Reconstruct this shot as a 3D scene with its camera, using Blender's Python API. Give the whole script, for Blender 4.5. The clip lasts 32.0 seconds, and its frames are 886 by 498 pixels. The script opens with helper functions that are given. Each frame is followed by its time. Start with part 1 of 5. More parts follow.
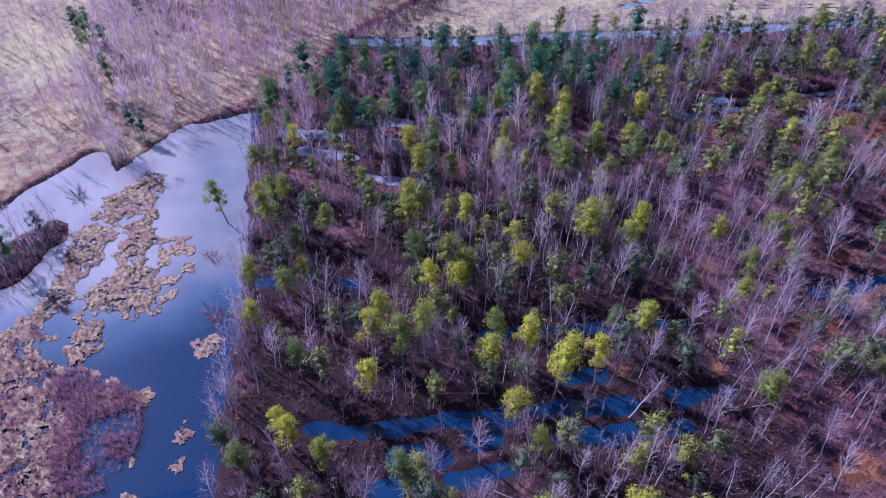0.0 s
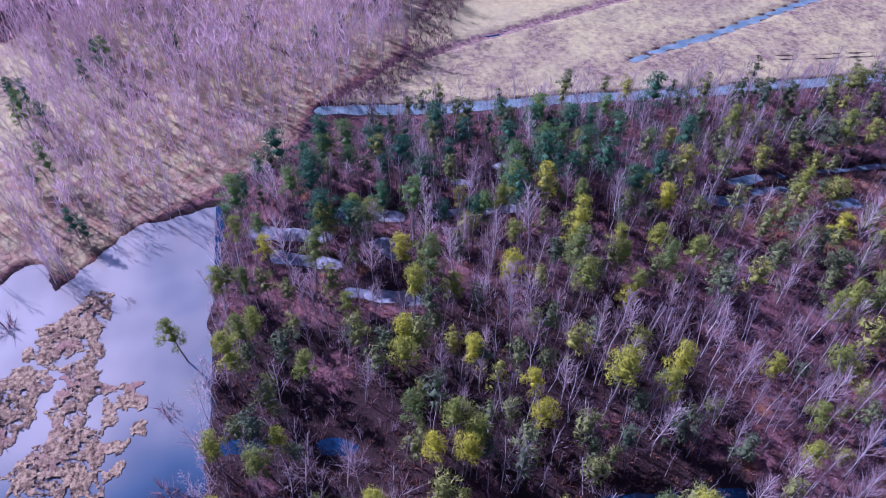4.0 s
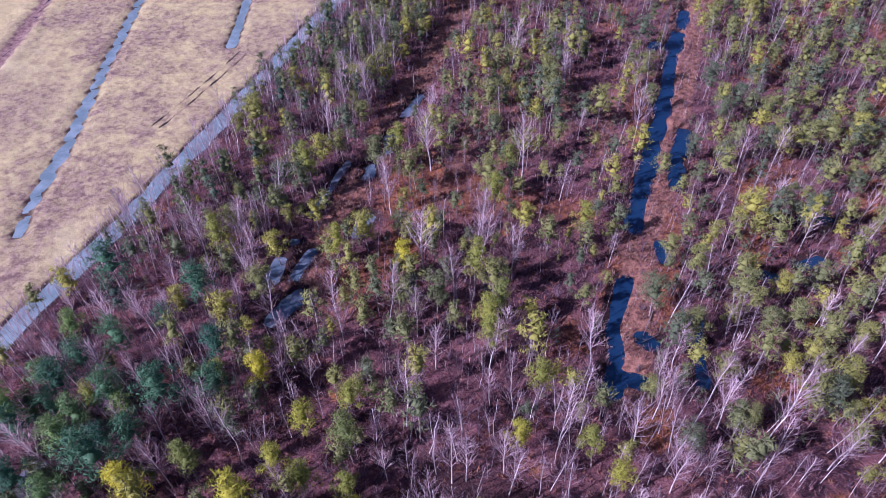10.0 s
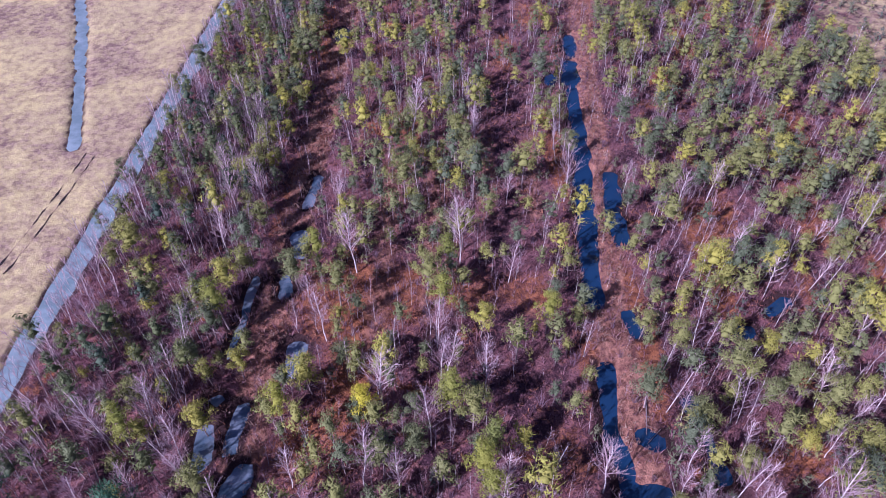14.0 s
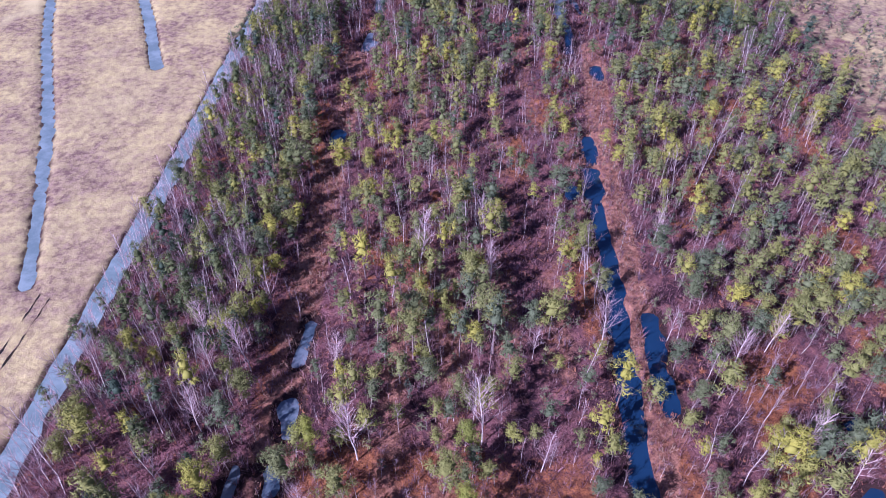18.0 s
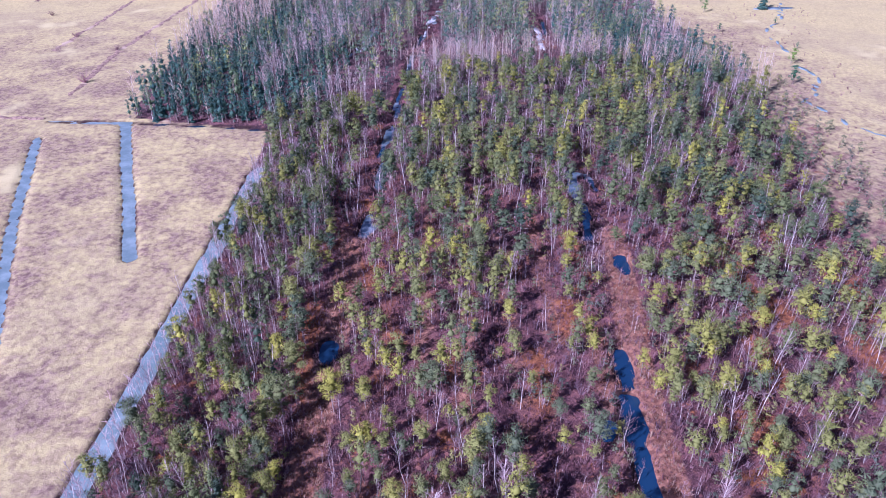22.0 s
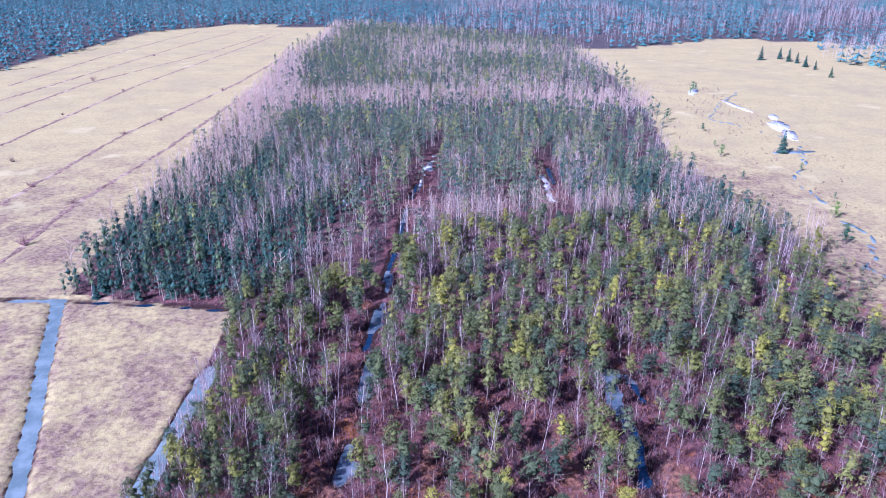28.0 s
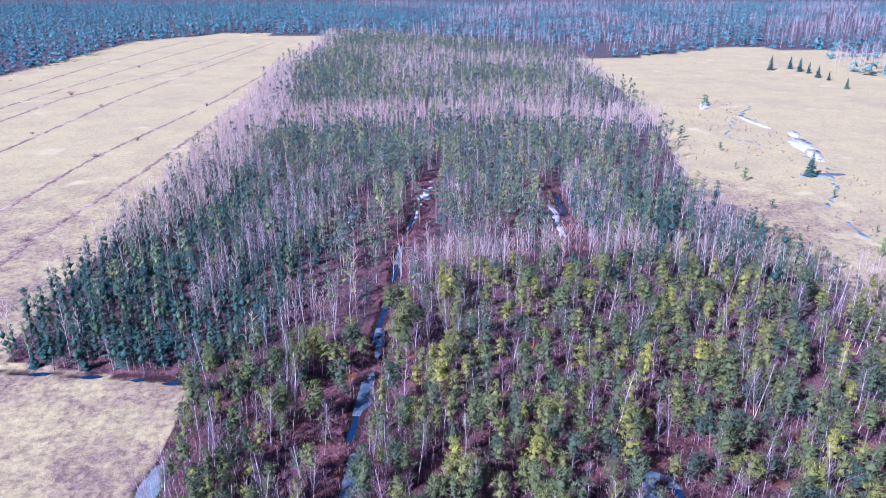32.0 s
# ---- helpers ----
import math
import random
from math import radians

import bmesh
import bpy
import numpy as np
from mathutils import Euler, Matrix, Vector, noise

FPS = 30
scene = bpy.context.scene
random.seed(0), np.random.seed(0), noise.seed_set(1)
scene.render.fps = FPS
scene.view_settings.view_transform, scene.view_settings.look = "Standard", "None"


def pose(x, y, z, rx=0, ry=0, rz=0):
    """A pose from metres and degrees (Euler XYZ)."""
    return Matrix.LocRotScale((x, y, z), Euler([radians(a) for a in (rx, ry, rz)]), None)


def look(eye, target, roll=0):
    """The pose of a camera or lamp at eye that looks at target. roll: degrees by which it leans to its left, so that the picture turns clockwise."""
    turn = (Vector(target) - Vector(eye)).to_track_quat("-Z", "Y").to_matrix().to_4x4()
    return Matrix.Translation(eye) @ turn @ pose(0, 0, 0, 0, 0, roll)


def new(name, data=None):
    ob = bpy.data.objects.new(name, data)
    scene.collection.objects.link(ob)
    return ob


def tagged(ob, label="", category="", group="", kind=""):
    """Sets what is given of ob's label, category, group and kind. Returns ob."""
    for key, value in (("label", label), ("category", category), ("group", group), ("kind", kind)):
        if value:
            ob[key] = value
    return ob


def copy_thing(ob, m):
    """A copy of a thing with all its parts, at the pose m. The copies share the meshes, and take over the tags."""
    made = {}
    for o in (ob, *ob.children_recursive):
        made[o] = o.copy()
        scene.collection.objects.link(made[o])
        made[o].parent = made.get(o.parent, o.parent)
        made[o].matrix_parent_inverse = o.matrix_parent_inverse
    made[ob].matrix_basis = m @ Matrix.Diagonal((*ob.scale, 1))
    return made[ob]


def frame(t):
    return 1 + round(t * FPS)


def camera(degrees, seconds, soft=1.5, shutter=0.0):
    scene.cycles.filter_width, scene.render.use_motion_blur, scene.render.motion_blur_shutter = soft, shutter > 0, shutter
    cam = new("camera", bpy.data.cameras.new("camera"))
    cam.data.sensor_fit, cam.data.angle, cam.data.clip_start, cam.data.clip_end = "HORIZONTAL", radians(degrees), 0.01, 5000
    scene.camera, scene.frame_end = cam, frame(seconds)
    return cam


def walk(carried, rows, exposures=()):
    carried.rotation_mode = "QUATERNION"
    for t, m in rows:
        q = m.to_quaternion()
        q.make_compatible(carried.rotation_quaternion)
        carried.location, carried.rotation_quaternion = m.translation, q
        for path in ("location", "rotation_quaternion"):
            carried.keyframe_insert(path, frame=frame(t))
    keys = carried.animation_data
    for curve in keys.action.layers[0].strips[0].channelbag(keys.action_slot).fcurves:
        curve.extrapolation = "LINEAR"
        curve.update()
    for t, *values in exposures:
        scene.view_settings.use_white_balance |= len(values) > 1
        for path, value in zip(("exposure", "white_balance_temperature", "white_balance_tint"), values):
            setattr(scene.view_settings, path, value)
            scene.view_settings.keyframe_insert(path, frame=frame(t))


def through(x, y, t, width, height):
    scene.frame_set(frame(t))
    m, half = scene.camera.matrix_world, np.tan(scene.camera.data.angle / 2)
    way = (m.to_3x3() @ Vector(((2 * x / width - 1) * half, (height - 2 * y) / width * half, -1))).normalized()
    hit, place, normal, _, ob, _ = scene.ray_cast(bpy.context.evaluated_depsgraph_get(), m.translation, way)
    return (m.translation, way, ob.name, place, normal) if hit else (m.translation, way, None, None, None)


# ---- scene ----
cam = camera(65.22, 32.0, soft=1.0)
PATH = [
    (0, (65.55, -22.76, 63.29), (37.34, -17.48, 35.43), 0.29),
    (0.5, (62.87, -22.51, 63.32), (34.64, -17.20, 35.47), 0.31),
    (1, (60.23, -22.12, 63.26), (31.98, -16.84, 35.44), 0.19),
    (1.5, (57.63, -21.70, 63.35), (29.37, -16.44, 35.53), 0.09),
    (2, (54.98, -21.32, 63.47), (26.73, -16.06, 35.65), 0.13),
    (2.5, (52.24, -21.01, 63.59), (24.01, -15.72, 35.74), 0.13),
    (4.5, (40.94, -20.36, 64.71), (13.46, -12.97, 36.59), 0.66),
    (5, (38.13, -19.89, 64.85), (11.46, -10.16, 36.66), 0.62),
    (5.5, (35.43, -19.36, 64.82), (9.90, -7.00, 36.61), 0.36),
    (6, (32.62, -18.84, 64.73), (8.55, -3.87, 36.51), 0.35),
    (6.5, (29.85, -18.27, 64.61), (7.43, -0.87, 36.42), 0.38),
    (7, (27.06, -17.69, 64.61), (6.56, 1.93, 36.41), 0.26),
    (7.5, (24.05, -17.35, 64.55), (5.79, 4.39, 36.37), 0.23),
    (8, (20.83, -17.12, 64.47), (5.12, 6.53, 36.30), 0.21),
    (8.5, (17.96, -16.19, 64.38), (4.76, 8.93, 36.18), -0.05),
    (9, (15.35, -14.92, 64.38), (4.48, 11.18, 36.09), -0.39),
    (9.5, (12.97, -13.56, 64.24), (4.08, 13.28, 35.94), -0.52),
    (10, (10.72, -12.07, 64.04), (3.43, 15.28, 35.78), -0.59),
    (10.5, (8.61, -10.57, 64.05), (2.64, 17.11, 35.79), -0.63),
    (11, (6.64, -8.92, 64.19), (2.02, 19.00, 35.92), -0.61),
    (11.5, (4.91, -6.98, 64.35), (1.61, 21.10, 36.06), -0.63),
    (12, (3.26, -4.83, 64.47), (1.16, 23.35, 36.16), -0.56),
    (12.5, (1.61, -2.50, 64.72), (0.56, 25.67, 36.34), -0.27),
    (13, (-0.00, -0.00, 65.00), (-0.19, 28.12, 36.55), 0.24),
    (13.5, (-0.53, 2.33, 64.99), (-0.44, 30.49, 36.58), 0.03),
    (14, (-1.21, 4.66, 64.79), (-0.89, 32.90, 36.46), 0.02),
    (14.5, (-1.87, 7.09, 64.69), (-1.42, 35.43, 36.47), 0.17),
    (16.5, (-3.24, 17.29, 64.49), (-2.96, 45.82, 36.46), 0.23),
    (17, (-3.44, 19.76, 64.69), (-2.94, 48.30, 36.67), 0.17),
    (17.5, (-3.61, 22.34, 65.01), (-2.92, 50.94, 37.05), 0.14),
    (18, (-3.66, 25.16, 65.45), (-2.83, 54.93, 38.74), 0.17),
    (18.5, (-3.71, 28.11, 66.03), (-2.86, 59.38, 41.09), 0.03),
    (19, (-3.91, 31.23, 66.61), (-3.01, 63.39, 42.84), -0.09),
    (19.5, (-4.10, 34.08, 67.15), (-3.17, 66.65, 43.95), -0.18),
    (20, (-4.30, 36.88, 67.49), (-3.33, 69.71, 44.66), -0.14),
    (20.5, (-4.44, 39.76, 67.59), (-3.46, 72.83, 45.12), -0.07),
    (21, (-4.51, 42.69, 67.49), (-3.51, 76.05, 45.44), -0.06),
    (21.5, (-4.50, 45.52, 67.34), (-3.49, 79.18, 45.75), 0.06),
    (22, (-4.51, 48.30, 67.30), (-3.49, 82.16, 46.03), 0.08),
    (22.5, (-4.67, 51.10, 67.34), (-3.59, 85.10, 46.30), 0.08),
    (23, (-4.88, 53.98, 67.29), (-3.73, 88.44, 47.02), 0.10),
    (23.5, (-4.95, 56.84, 67.18), (-3.75, 91.85, 47.88), 0.15),
    (24, (-5.01, 59.65, 67.06), (-3.77, 94.88, 48.16), 0.13),
    (24.5, (-5.03, 62.45, 66.92), (-3.76, 97.89, 48.42), 0.14),
    (25, (-5.08, 65.34, 66.89), (-3.78, 101.01, 48.85), 0.13),
    (25.5, (-5.09, 68.30, 67.02), (-3.75, 104.20, 49.45), 0.18),
    (27.5, (-5.23, 80.64, 66.27), (-3.71, 117.44, 50.67), 0.13),
    (28, (-5.15, 83.73, 66.21), (-3.60, 120.69, 50.99), 0.15),
    (28.5, (-5.15, 86.81, 66.21), (-3.57, 123.84, 51.17), 0.14),
    (29, (-5.21, 89.89, 66.20), (-3.59, 126.93, 51.21), 0.12),
    (29.5, (-5.22, 92.94, 66.23), (-3.58, 129.99, 51.27), 0.10),
    (30, (-5.13, 95.92, 66.33), (-3.48, 132.99, 51.38), 0.06),
    (30.5, (-5.05, 98.88, 66.53), (-3.38, 135.94, 51.58), 0.07),
    (31, (-4.92, 101.79, 66.69), (-3.23, 138.85, 51.74), 0.07),
    (31.5, (-4.73, 104.68, 66.80), (-3.03, 141.75, 51.87), 0.06),
    (32, (-4.52, 107.50, 66.91), (-2.81, 144.57, 51.97), 0.02),
]
EXPOSURE = [
    (0.0, 0.33, 4420, 44), (6.0, 0.33, 4620, 52), (8.0, 0.34, 4820, 51), (13.0, 0.38, 4930, 51), (20.0, 0.57, 4800, 49), (28.0, 0.69, 4560, 41), (32.0, 0.7, 4500, 40),
]
walk(cam, [(t, look(eye, target, roll)) for t, eye, target, roll in PATH], EXPOSURE)

# ---- sky and sun ----
SUN_EL, SUN_AZ = radians(36), radians(-132)          # azimuth clockwise from +y
world = bpy.data.worlds.new("world")
scene.world = world
world.use_nodes = True
wn = world.node_tree
sky = wn.nodes.new("ShaderNodeTexSky")
sky.sky_type, sky.sun_disc = "NISHITA", False
sky.sun_elevation, sky.sun_rotation = SUN_EL, SUN_AZ
sky.air_density, sky.dust_density, sky.ozone_density = 1.0, 1.3, 3.6
wn.links.new(sky.outputs[0], wn.nodes["Background"].inputs[0])
wn.nodes["Background"].inputs[1].default_value = 0.045
sun = new("sun", bpy.data.lights.new("sun", "SUN"))
sun.data.energy, sun.data.angle, sun.data.color = 5.7, radians(0.6), (1.0, 0.9, 0.72)
to_sun = Vector((math.sin(SUN_AZ) * math.cos(SUN_EL), math.cos(SUN_AZ) * math.cos(SUN_EL), math.sin(SUN_EL)))
sun.matrix_world = look(to_sun * 300, (0, 0, 0))


# ---- materials ----
class Nodes:
    """Short hand for a node material."""

    def __init__(self, name):
        self.mat = bpy.data.materials.new(name)
        self.mat.use_nodes = True
        self.tree = self.mat.node_tree
        self.bsdf = self.tree.nodes["Principled BSDF"]
        self.out = self.tree.nodes["Material Output"]
        self.pos = self.add("ShaderNodeNewGeometry").outputs["Position"]

    def add(self, kind):
        return self.tree.nodes.new(kind)

    def link(self, a, b):
        self.tree.links.new(a, b)

    def put(self, socket, value):
        if isinstance(value, bpy.types.NodeSocket):
            self.link(value, socket)
        elif isinstance(value, tuple):
            socket.default_value = (*value, 1.0)
        else:
            socket.default_value = value

    def noise(self, size, detail=4.0, rough=0.55, vec=None):
        n = self.add("ShaderNodeTexNoise")
        self.link(vec or self.pos, n.inputs["Vector"])
        n.inputs["Scale"].default_value, n.inputs["Detail"].default_value, n.inputs["Roughness"].default_value = 1.0 / size, detail, rough
        return n.outputs["Fac"]

    def step(self, fac, low, high):
        n = self.add("ShaderNodeMapRange")
        n.interpolation_type = "SMOOTHSTEP"
        self.put(n.inputs["Value"], fac)
        n.inputs["From Min"].default_value, n.inputs["From Max"].default_value = low, high
        return n.outputs[0]

    def mix(self, fac, a, b):
        n = self.add("ShaderNodeMix")
        n.data_type = "RGBA"
        self.put(n.inputs[0], fac), self.put(n.inputs[6], a), self.put(n.inputs[7], b)
        return n.outputs[2]

    def maths(self, op, a, b=0.0):
        n = self.add("ShaderNodeMath")
        n.operation = op
        self.put(n.inputs[0], a), self.put(n.inputs[1], b)
        return n.outputs[0]

    def attribute(self, name):
        n = self.add("ShaderNodeAttribute")
        n.attribute_name = name
        return n.outputs["Fac"]

    def chance(self):
        """A number from 0 to 1 that differs from tree to tree."""
        return self.maths("FRACT", self.maths("ADD", self.attribute("tint"), self.add("ShaderNodeObjectInfo").outputs["Random"]))

    def island(self):
        return self.tree.nodes["Geometry"].outputs["Random Per Island"]

    def bump(self, height, strength, distance):
        n = self.add("ShaderNodeBump")
        self.put(n.inputs["Strength"], strength), self.put(n.inputs["Distance"], distance)
        self.link(height, n.inputs["Height"])
        self.link(n.outputs[0], self.bsdf.inputs["Normal"])

    def done(self, colour, rough=0.9, through=None, share=0.3):
        self.put(self.bsdf.inputs["Base Color"], colour)
        self.bsdf.inputs["Roughness"].default_value = rough
        self.bsdf.inputs["Specular IOR Level"].default_value = 0.2
        if through is not None:
            glow, both = self.add("ShaderNodeBsdfTranslucent"), self.add("ShaderNodeMixShader")
            self.put(glow.inputs["Color"], through)
            both.inputs[0].default_value = share
            self.link(self.bsdf.outputs[0], both.inputs[1]), self.link(glow.outputs[0], both.inputs[2])
            self.link(both.outputs[0], self.out.inputs["Surface"])
        return self.mat


def ground_material():
    n = Nodes("bog_and_meadow_ground")
    big, mid, fine, grain = n.noise(22, 3), n.noise(4.5, 5), n.noise(0.9, 6, 0.7), n.noise(0.25, 4, 0.7)
    heath = n.mix(n.step(mid, 0.4, 0.62), (0.055, 0.025, 0.036), (0.21, 0.095, 0.105))
    heath = n.mix(n.step(fine, 0.5, 0.68), heath, (0.3, 0.135, 0.115))
    heath = n.mix(n.step(grain, 0.56, 0.7), heath, (0.34, 0.2, 0.19))
    heath = n.mix(n.step(grain, 0.44, 0.32), heath, (0.025, 0.014, 0.02))
    bloom = n.maths("ADD", n.step(n.noise(7, 5, 0.65), 0.56, 0.7), n.attribute("rust"))
    heath = n.mix(n.step(n.maths("ADD", bloom, n.maths("MULTIPLY", n.maths("SUBTRACT", grain, 0.5), 1.6)), 0.3, 0.9), heath, n.mix(n.step(fine, 0.3, 0.7), (0.12, 0.04, 0.025), (0.42, 0.17, 0.07)))
    sedge = n.mix(n.step(fine, 0.35, 0.65), (0.15, 0.065, 0.052), (0.43, 0.22, 0.15))
    sedge = n.mix(n.step(mid, 0.55, 0.7), sedge, (0.27, 0.12, 0.075))
    heath = n.mix(n.attribute("litter"), heath, n.mix(n.step(fine, 0.4, 0.62), (0.05, 0.05, 0.055), (0.16, 0.145, 0.15)))
    straw = n.mix(n.step(fine, 0.2, 0.8), (0.42, 0.345, 0.16), (0.6, 0.515, 0.245))
    straw = n.mix(n.maths("MULTIPLY", n.step(n.noise(38, 5, 0.65), 0.45, 0.65), 0.7), straw, (0.44, 0.365, 0.195))
    stain = n.maths("ADD", n.maths("MULTIPLY", n.step(n.noise(14, 7, 0.68), 0.4, 0.62), 0.6), n.maths("MULTIPLY", n.step(n.noise(1.6, 6, 0.75), 0.42, 0.6), 0.5))
    stain = n.maths("MULTIPLY", stain, n.attribute("rough"))
    straw = n.mix(stain, straw, n.mix(n.step(fine, 0.4, 0.62), (0.17, 0.108, 0.09), (0.33, 0.235, 0.175)))
    straw = n.mix(n.step(big, 0.6, 0.75), straw, (0.58, 0.505, 0.265))
    straw = n.mix(n.maths("MULTIPLY", n.step(grain, 0.6, 0.75), n.attribute("rough")), straw, (0.25, 0.16, 0.13))
    wobble = n.maths("MULTIPLY", n.maths("SUBTRACT", n.noise(2.2, 5), 0.5), 0.9)
    field = n.step(n.maths("ADD", n.attribute("field"), wobble), 0.3, 0.7)
    mat = n.step(n.maths("ADD", n.attribute("sedge"), wobble), 0.3, 0.7)
    colour = n.mix(field, n.mix(mat, heath, sedge), straw)
    track = n.step(n.maths("ADD", n.attribute("track"), wobble), 0.4, 0.75)
    colour = n.mix(track, colour, n.mix(n.step(fine, 0.4, 0.6), (0.16, 0.09, 0.085), (0.34, 0.22, 0.18)))
    peat = n.step(n.maths("ADD", n.attribute("peat"), n.maths("MULTIPLY", wobble, 0.6)), 0.35, 0.75)
    colour = n.mix(peat, colour, n.mix(fine, (0.02, 0.012, 0.014), (0.07, 0.035, 0.035)))
    n.bump(n.maths("ADD", fine, n.maths("MULTIPLY", grain, 0.5)), n.maths("SUBTRACT", 0.9, n.maths("MULTIPLY", field, 0.5)), 0.5)
    return n.done(colour, 0.95)


def water_material():
    n = Nodes("still_bog_water")
    n.bsdf.inputs["IOR"].default_value = 1.45
    n.bump(n.noise(0.8, 3), 0.03, 0.05)
    m = n.done(n.mix(n.noise(6, 4), (0.006, 0.022, 0.06), (0.016, 0.05, 0.11)), 0.04)
    n.bsdf.inputs["Specular IOR Level"].default_value = 0.9
    return m


def ice_material(name="thin_grey_ice", dark=(0.14, 0.2, 0.22), light=(0.24, 0.31, 0.335), rough=0.4, ior=1.33):
    n = Nodes(name)
    n.bsdf.inputs["IOR"].default_value = ior
    m = n.done(n.mix(n.step(n.noise(3.5, 6, 0.65), 0.38, 0.66), dark, light), rough)
    n.bsdf.inputs["Specular IOR Level"].default_value = 0.35
    return m


def pond_sheen_material():
    n = Nodes("pond_water_painted_sheen")
    n.bsdf.inputs["IOR"].default_value = 1.8
    # the ice attribute sets how far the painted sky reflection reaches
    sheen = n.maths("ADD", n.attribute("ice"), n.maths("MULTIPLY", n.maths("SUBTRACT", n.noise(12, 2), 0.5), 0.5))
    pale = n.mix(n.step(n.noise(9, 2, 0.5), 0.3, 0.75), (0.3, 0.27, 0.25), (0.4, 0.36, 0.33))
    colour = n.mix(n.step(sheen, 0.05, 0.45), (0.008, 0.026, 0.06), (0.06, 0.1, 0.15))
    m = n.done(n.mix(n.step(sheen, 0.35, 0.95), colour, pale), 0.06)
    n.bsdf.inputs["Specular IOR Level"].default_value = 0.9
    return m


def snow_material():
    n = Nodes("old_snow_ice")
    return n.done(n.mix(n.step(n.noise(2.5, 6, 0.65), 0.35, 0.65), (0.5, 0.52, 0.58), (0.82, 0.82, 0.86)), 0.6)


def needle_material(name, dark, mean, light, glow, share=0.22, bias=0.0):
    n = Nodes(name)
    c = n.chance()
    colour = n.mix(n.step(c, 0.05 - bias, 0.6 - bias), dark, mean)
    colour = n.mix(n.step(c, 0.68 - bias, 1.0 - bias), colour, light)
    colour = n.mix(n.maths("MULTIPLY", n.island(), 0.4), colour, n.mix(c, (0.03, 0.05, 0.03), mean))
    return n.done(colour, 0.75, n.mix(n.step(c, 0.5, 1.0), mean, glow), share)


def bark_material(name, a, b, size, marks=None):
    n = Nodes(name)
    colour = n.mix(n.step(n.noise(size, 4), 0.35, 0.65), a, b)
    if marks:
        colour = n.mix(n.step(n.noise(0.16, 3), 0.58, 0.68), colour, marks)
    colour = n.mix(n.maths("MULTIPLY", n.chance(), 0.45), colour, a)
    return n.done(colour, 0.85)


def twig_material(name, a, b):
    n = Nodes(name)
    colour = n.mix(n.chance(), a, b)
    colour = n.mix(n.maths("MULTIPLY", n.island(), 0.5), colour, a)
    return n.done(colour, 0.85, colour, 0.42)


M_GROUND, M_WATER, M_ICE, M_SNOW = ground_material(), water_material(), ice_material(), snow_material()
M_PONDSHEEN = pond_sheen_material()
M_POOLICE = ice_material("wet_pool_ice", (0.07, 0.11, 0.15), (0.2, 0.24, 0.29), 0.1, 1.8)
# colour lightened to paint sky glare on the southern pools
M_POOLGLARE = ice_material("pale_pool_ice", (0.15, 0.16, 0.2), (0.45, 0.44, 0.49), 0.08, 1.6)
M_PINE = needle_material("pine_needles", (0.1, 0.18, 0.1), (0.32, 0.35, 0.07), (0.6, 0.55, 0.035), (0.72, 0.68, 0.05), 0.36, 0.28)
M_DARK = needle_material("dark_pine_needles", (0.045, 0.125, 0.085), (0.085, 0.195, 0.1), (0.22, 0.31, 0.07), (0.26, 0.36, 0.07), 0.2)
M_BOGPINE = needle_material("pale_bog_pine_needles", (0.13, 0.165, 0.095), (0.235, 0.25, 0.075), (0.37, 0.36, 0.06), (0.44, 0.42, 0.07), 0.15)
M_SPRUCE = needle_material("spruce_needles", (0.04, 0.1, 0.1), (0.075, 0.155, 0.125), (0.17, 0.24, 0.11), (0.16, 0.24, 0.11))
M_NORTH = needle_material("wood_pine_needles", (0.07, 0.11, 0.08), (0.13, 0.16, 0.065), (0.235, 0.24, 0.05), (0.26, 0.27, 0.05), 0.14)
M_WOOD = needle_material("dense_wood_needles", (0.07, 0.14, 0.13), (0.155, 0.215, 0.135), (0.32, 0.345, 0.11), (0.34, 0.37, 0.12), 0.15)
# blue-teal needle colour stands in for distance haze over the far spruces
M_FARHAZE = needle_material("hazed_spruce_needles", (0.06, 0.19, 0.23), (0.1, 0.28, 0.31), (0.17, 0.34, 0.32), (0.16, 0.34, 0.28))
M_BELT = twig_material("birch_belt_twigs", (0.5, 0.36, 0.3), (0.92, 0.75, 0.61))
M_CLUMP = twig_material("birch_clump_twigs", (0.38, 0.27, 0.29), (0.74, 0.6, 0.58))
# twigs paled so the colour carries the distance haze
M_HAZETWIG = twig_material("hazed_birch_twigs", (0.42, 0.37, 0.39), (0.72, 0.64, 0.62))
M_PINEBARK = bark_material("pine_bark", (0.2, 0.155, 0.155), (0.42, 0.33, 0.32), 0.5)
M_BIRCHBARK = bark_material("birch_bark", (0.52, 0.47, 0.47), (0.85, 0.8, 0.78), 0.7, (0.09, 0.07, 0.07))
M_TWIG = twig_material("birch_twigs", (0.44, 0.3, 0.34), (0.88, 0.72, 0.73))
M_THICKET = twig_material("thicket_twigs", (0.24, 0.165, 0.2), (0.58, 0.45, 0.48))
M_BRUSH = twig_material("bare_brush", (0.15, 0.07, 0.095), (0.5, 0.31, 0.33))
M_REED = twig_material("dead_reeds", (0.32, 0.16, 0.21), (0.62, 0.38, 0.42))
M_SCRUB = twig_material("grey_scrub_twigs", (0.17, 0.11, 0.15), (0.45, 0.33, 0.38))
M_DWARF = needle_material("dwarf_pine_needles", (0.11, 0.13, 0.11), (0.2, 0.21, 0.12), (0.34, 0.32, 0.1), (0.36, 0.34, 0.12))
M_SAPLING = twig_material("sapling_twigs", (0.5, 0.32, 0.37), (0.88, 0.68, 0.69))
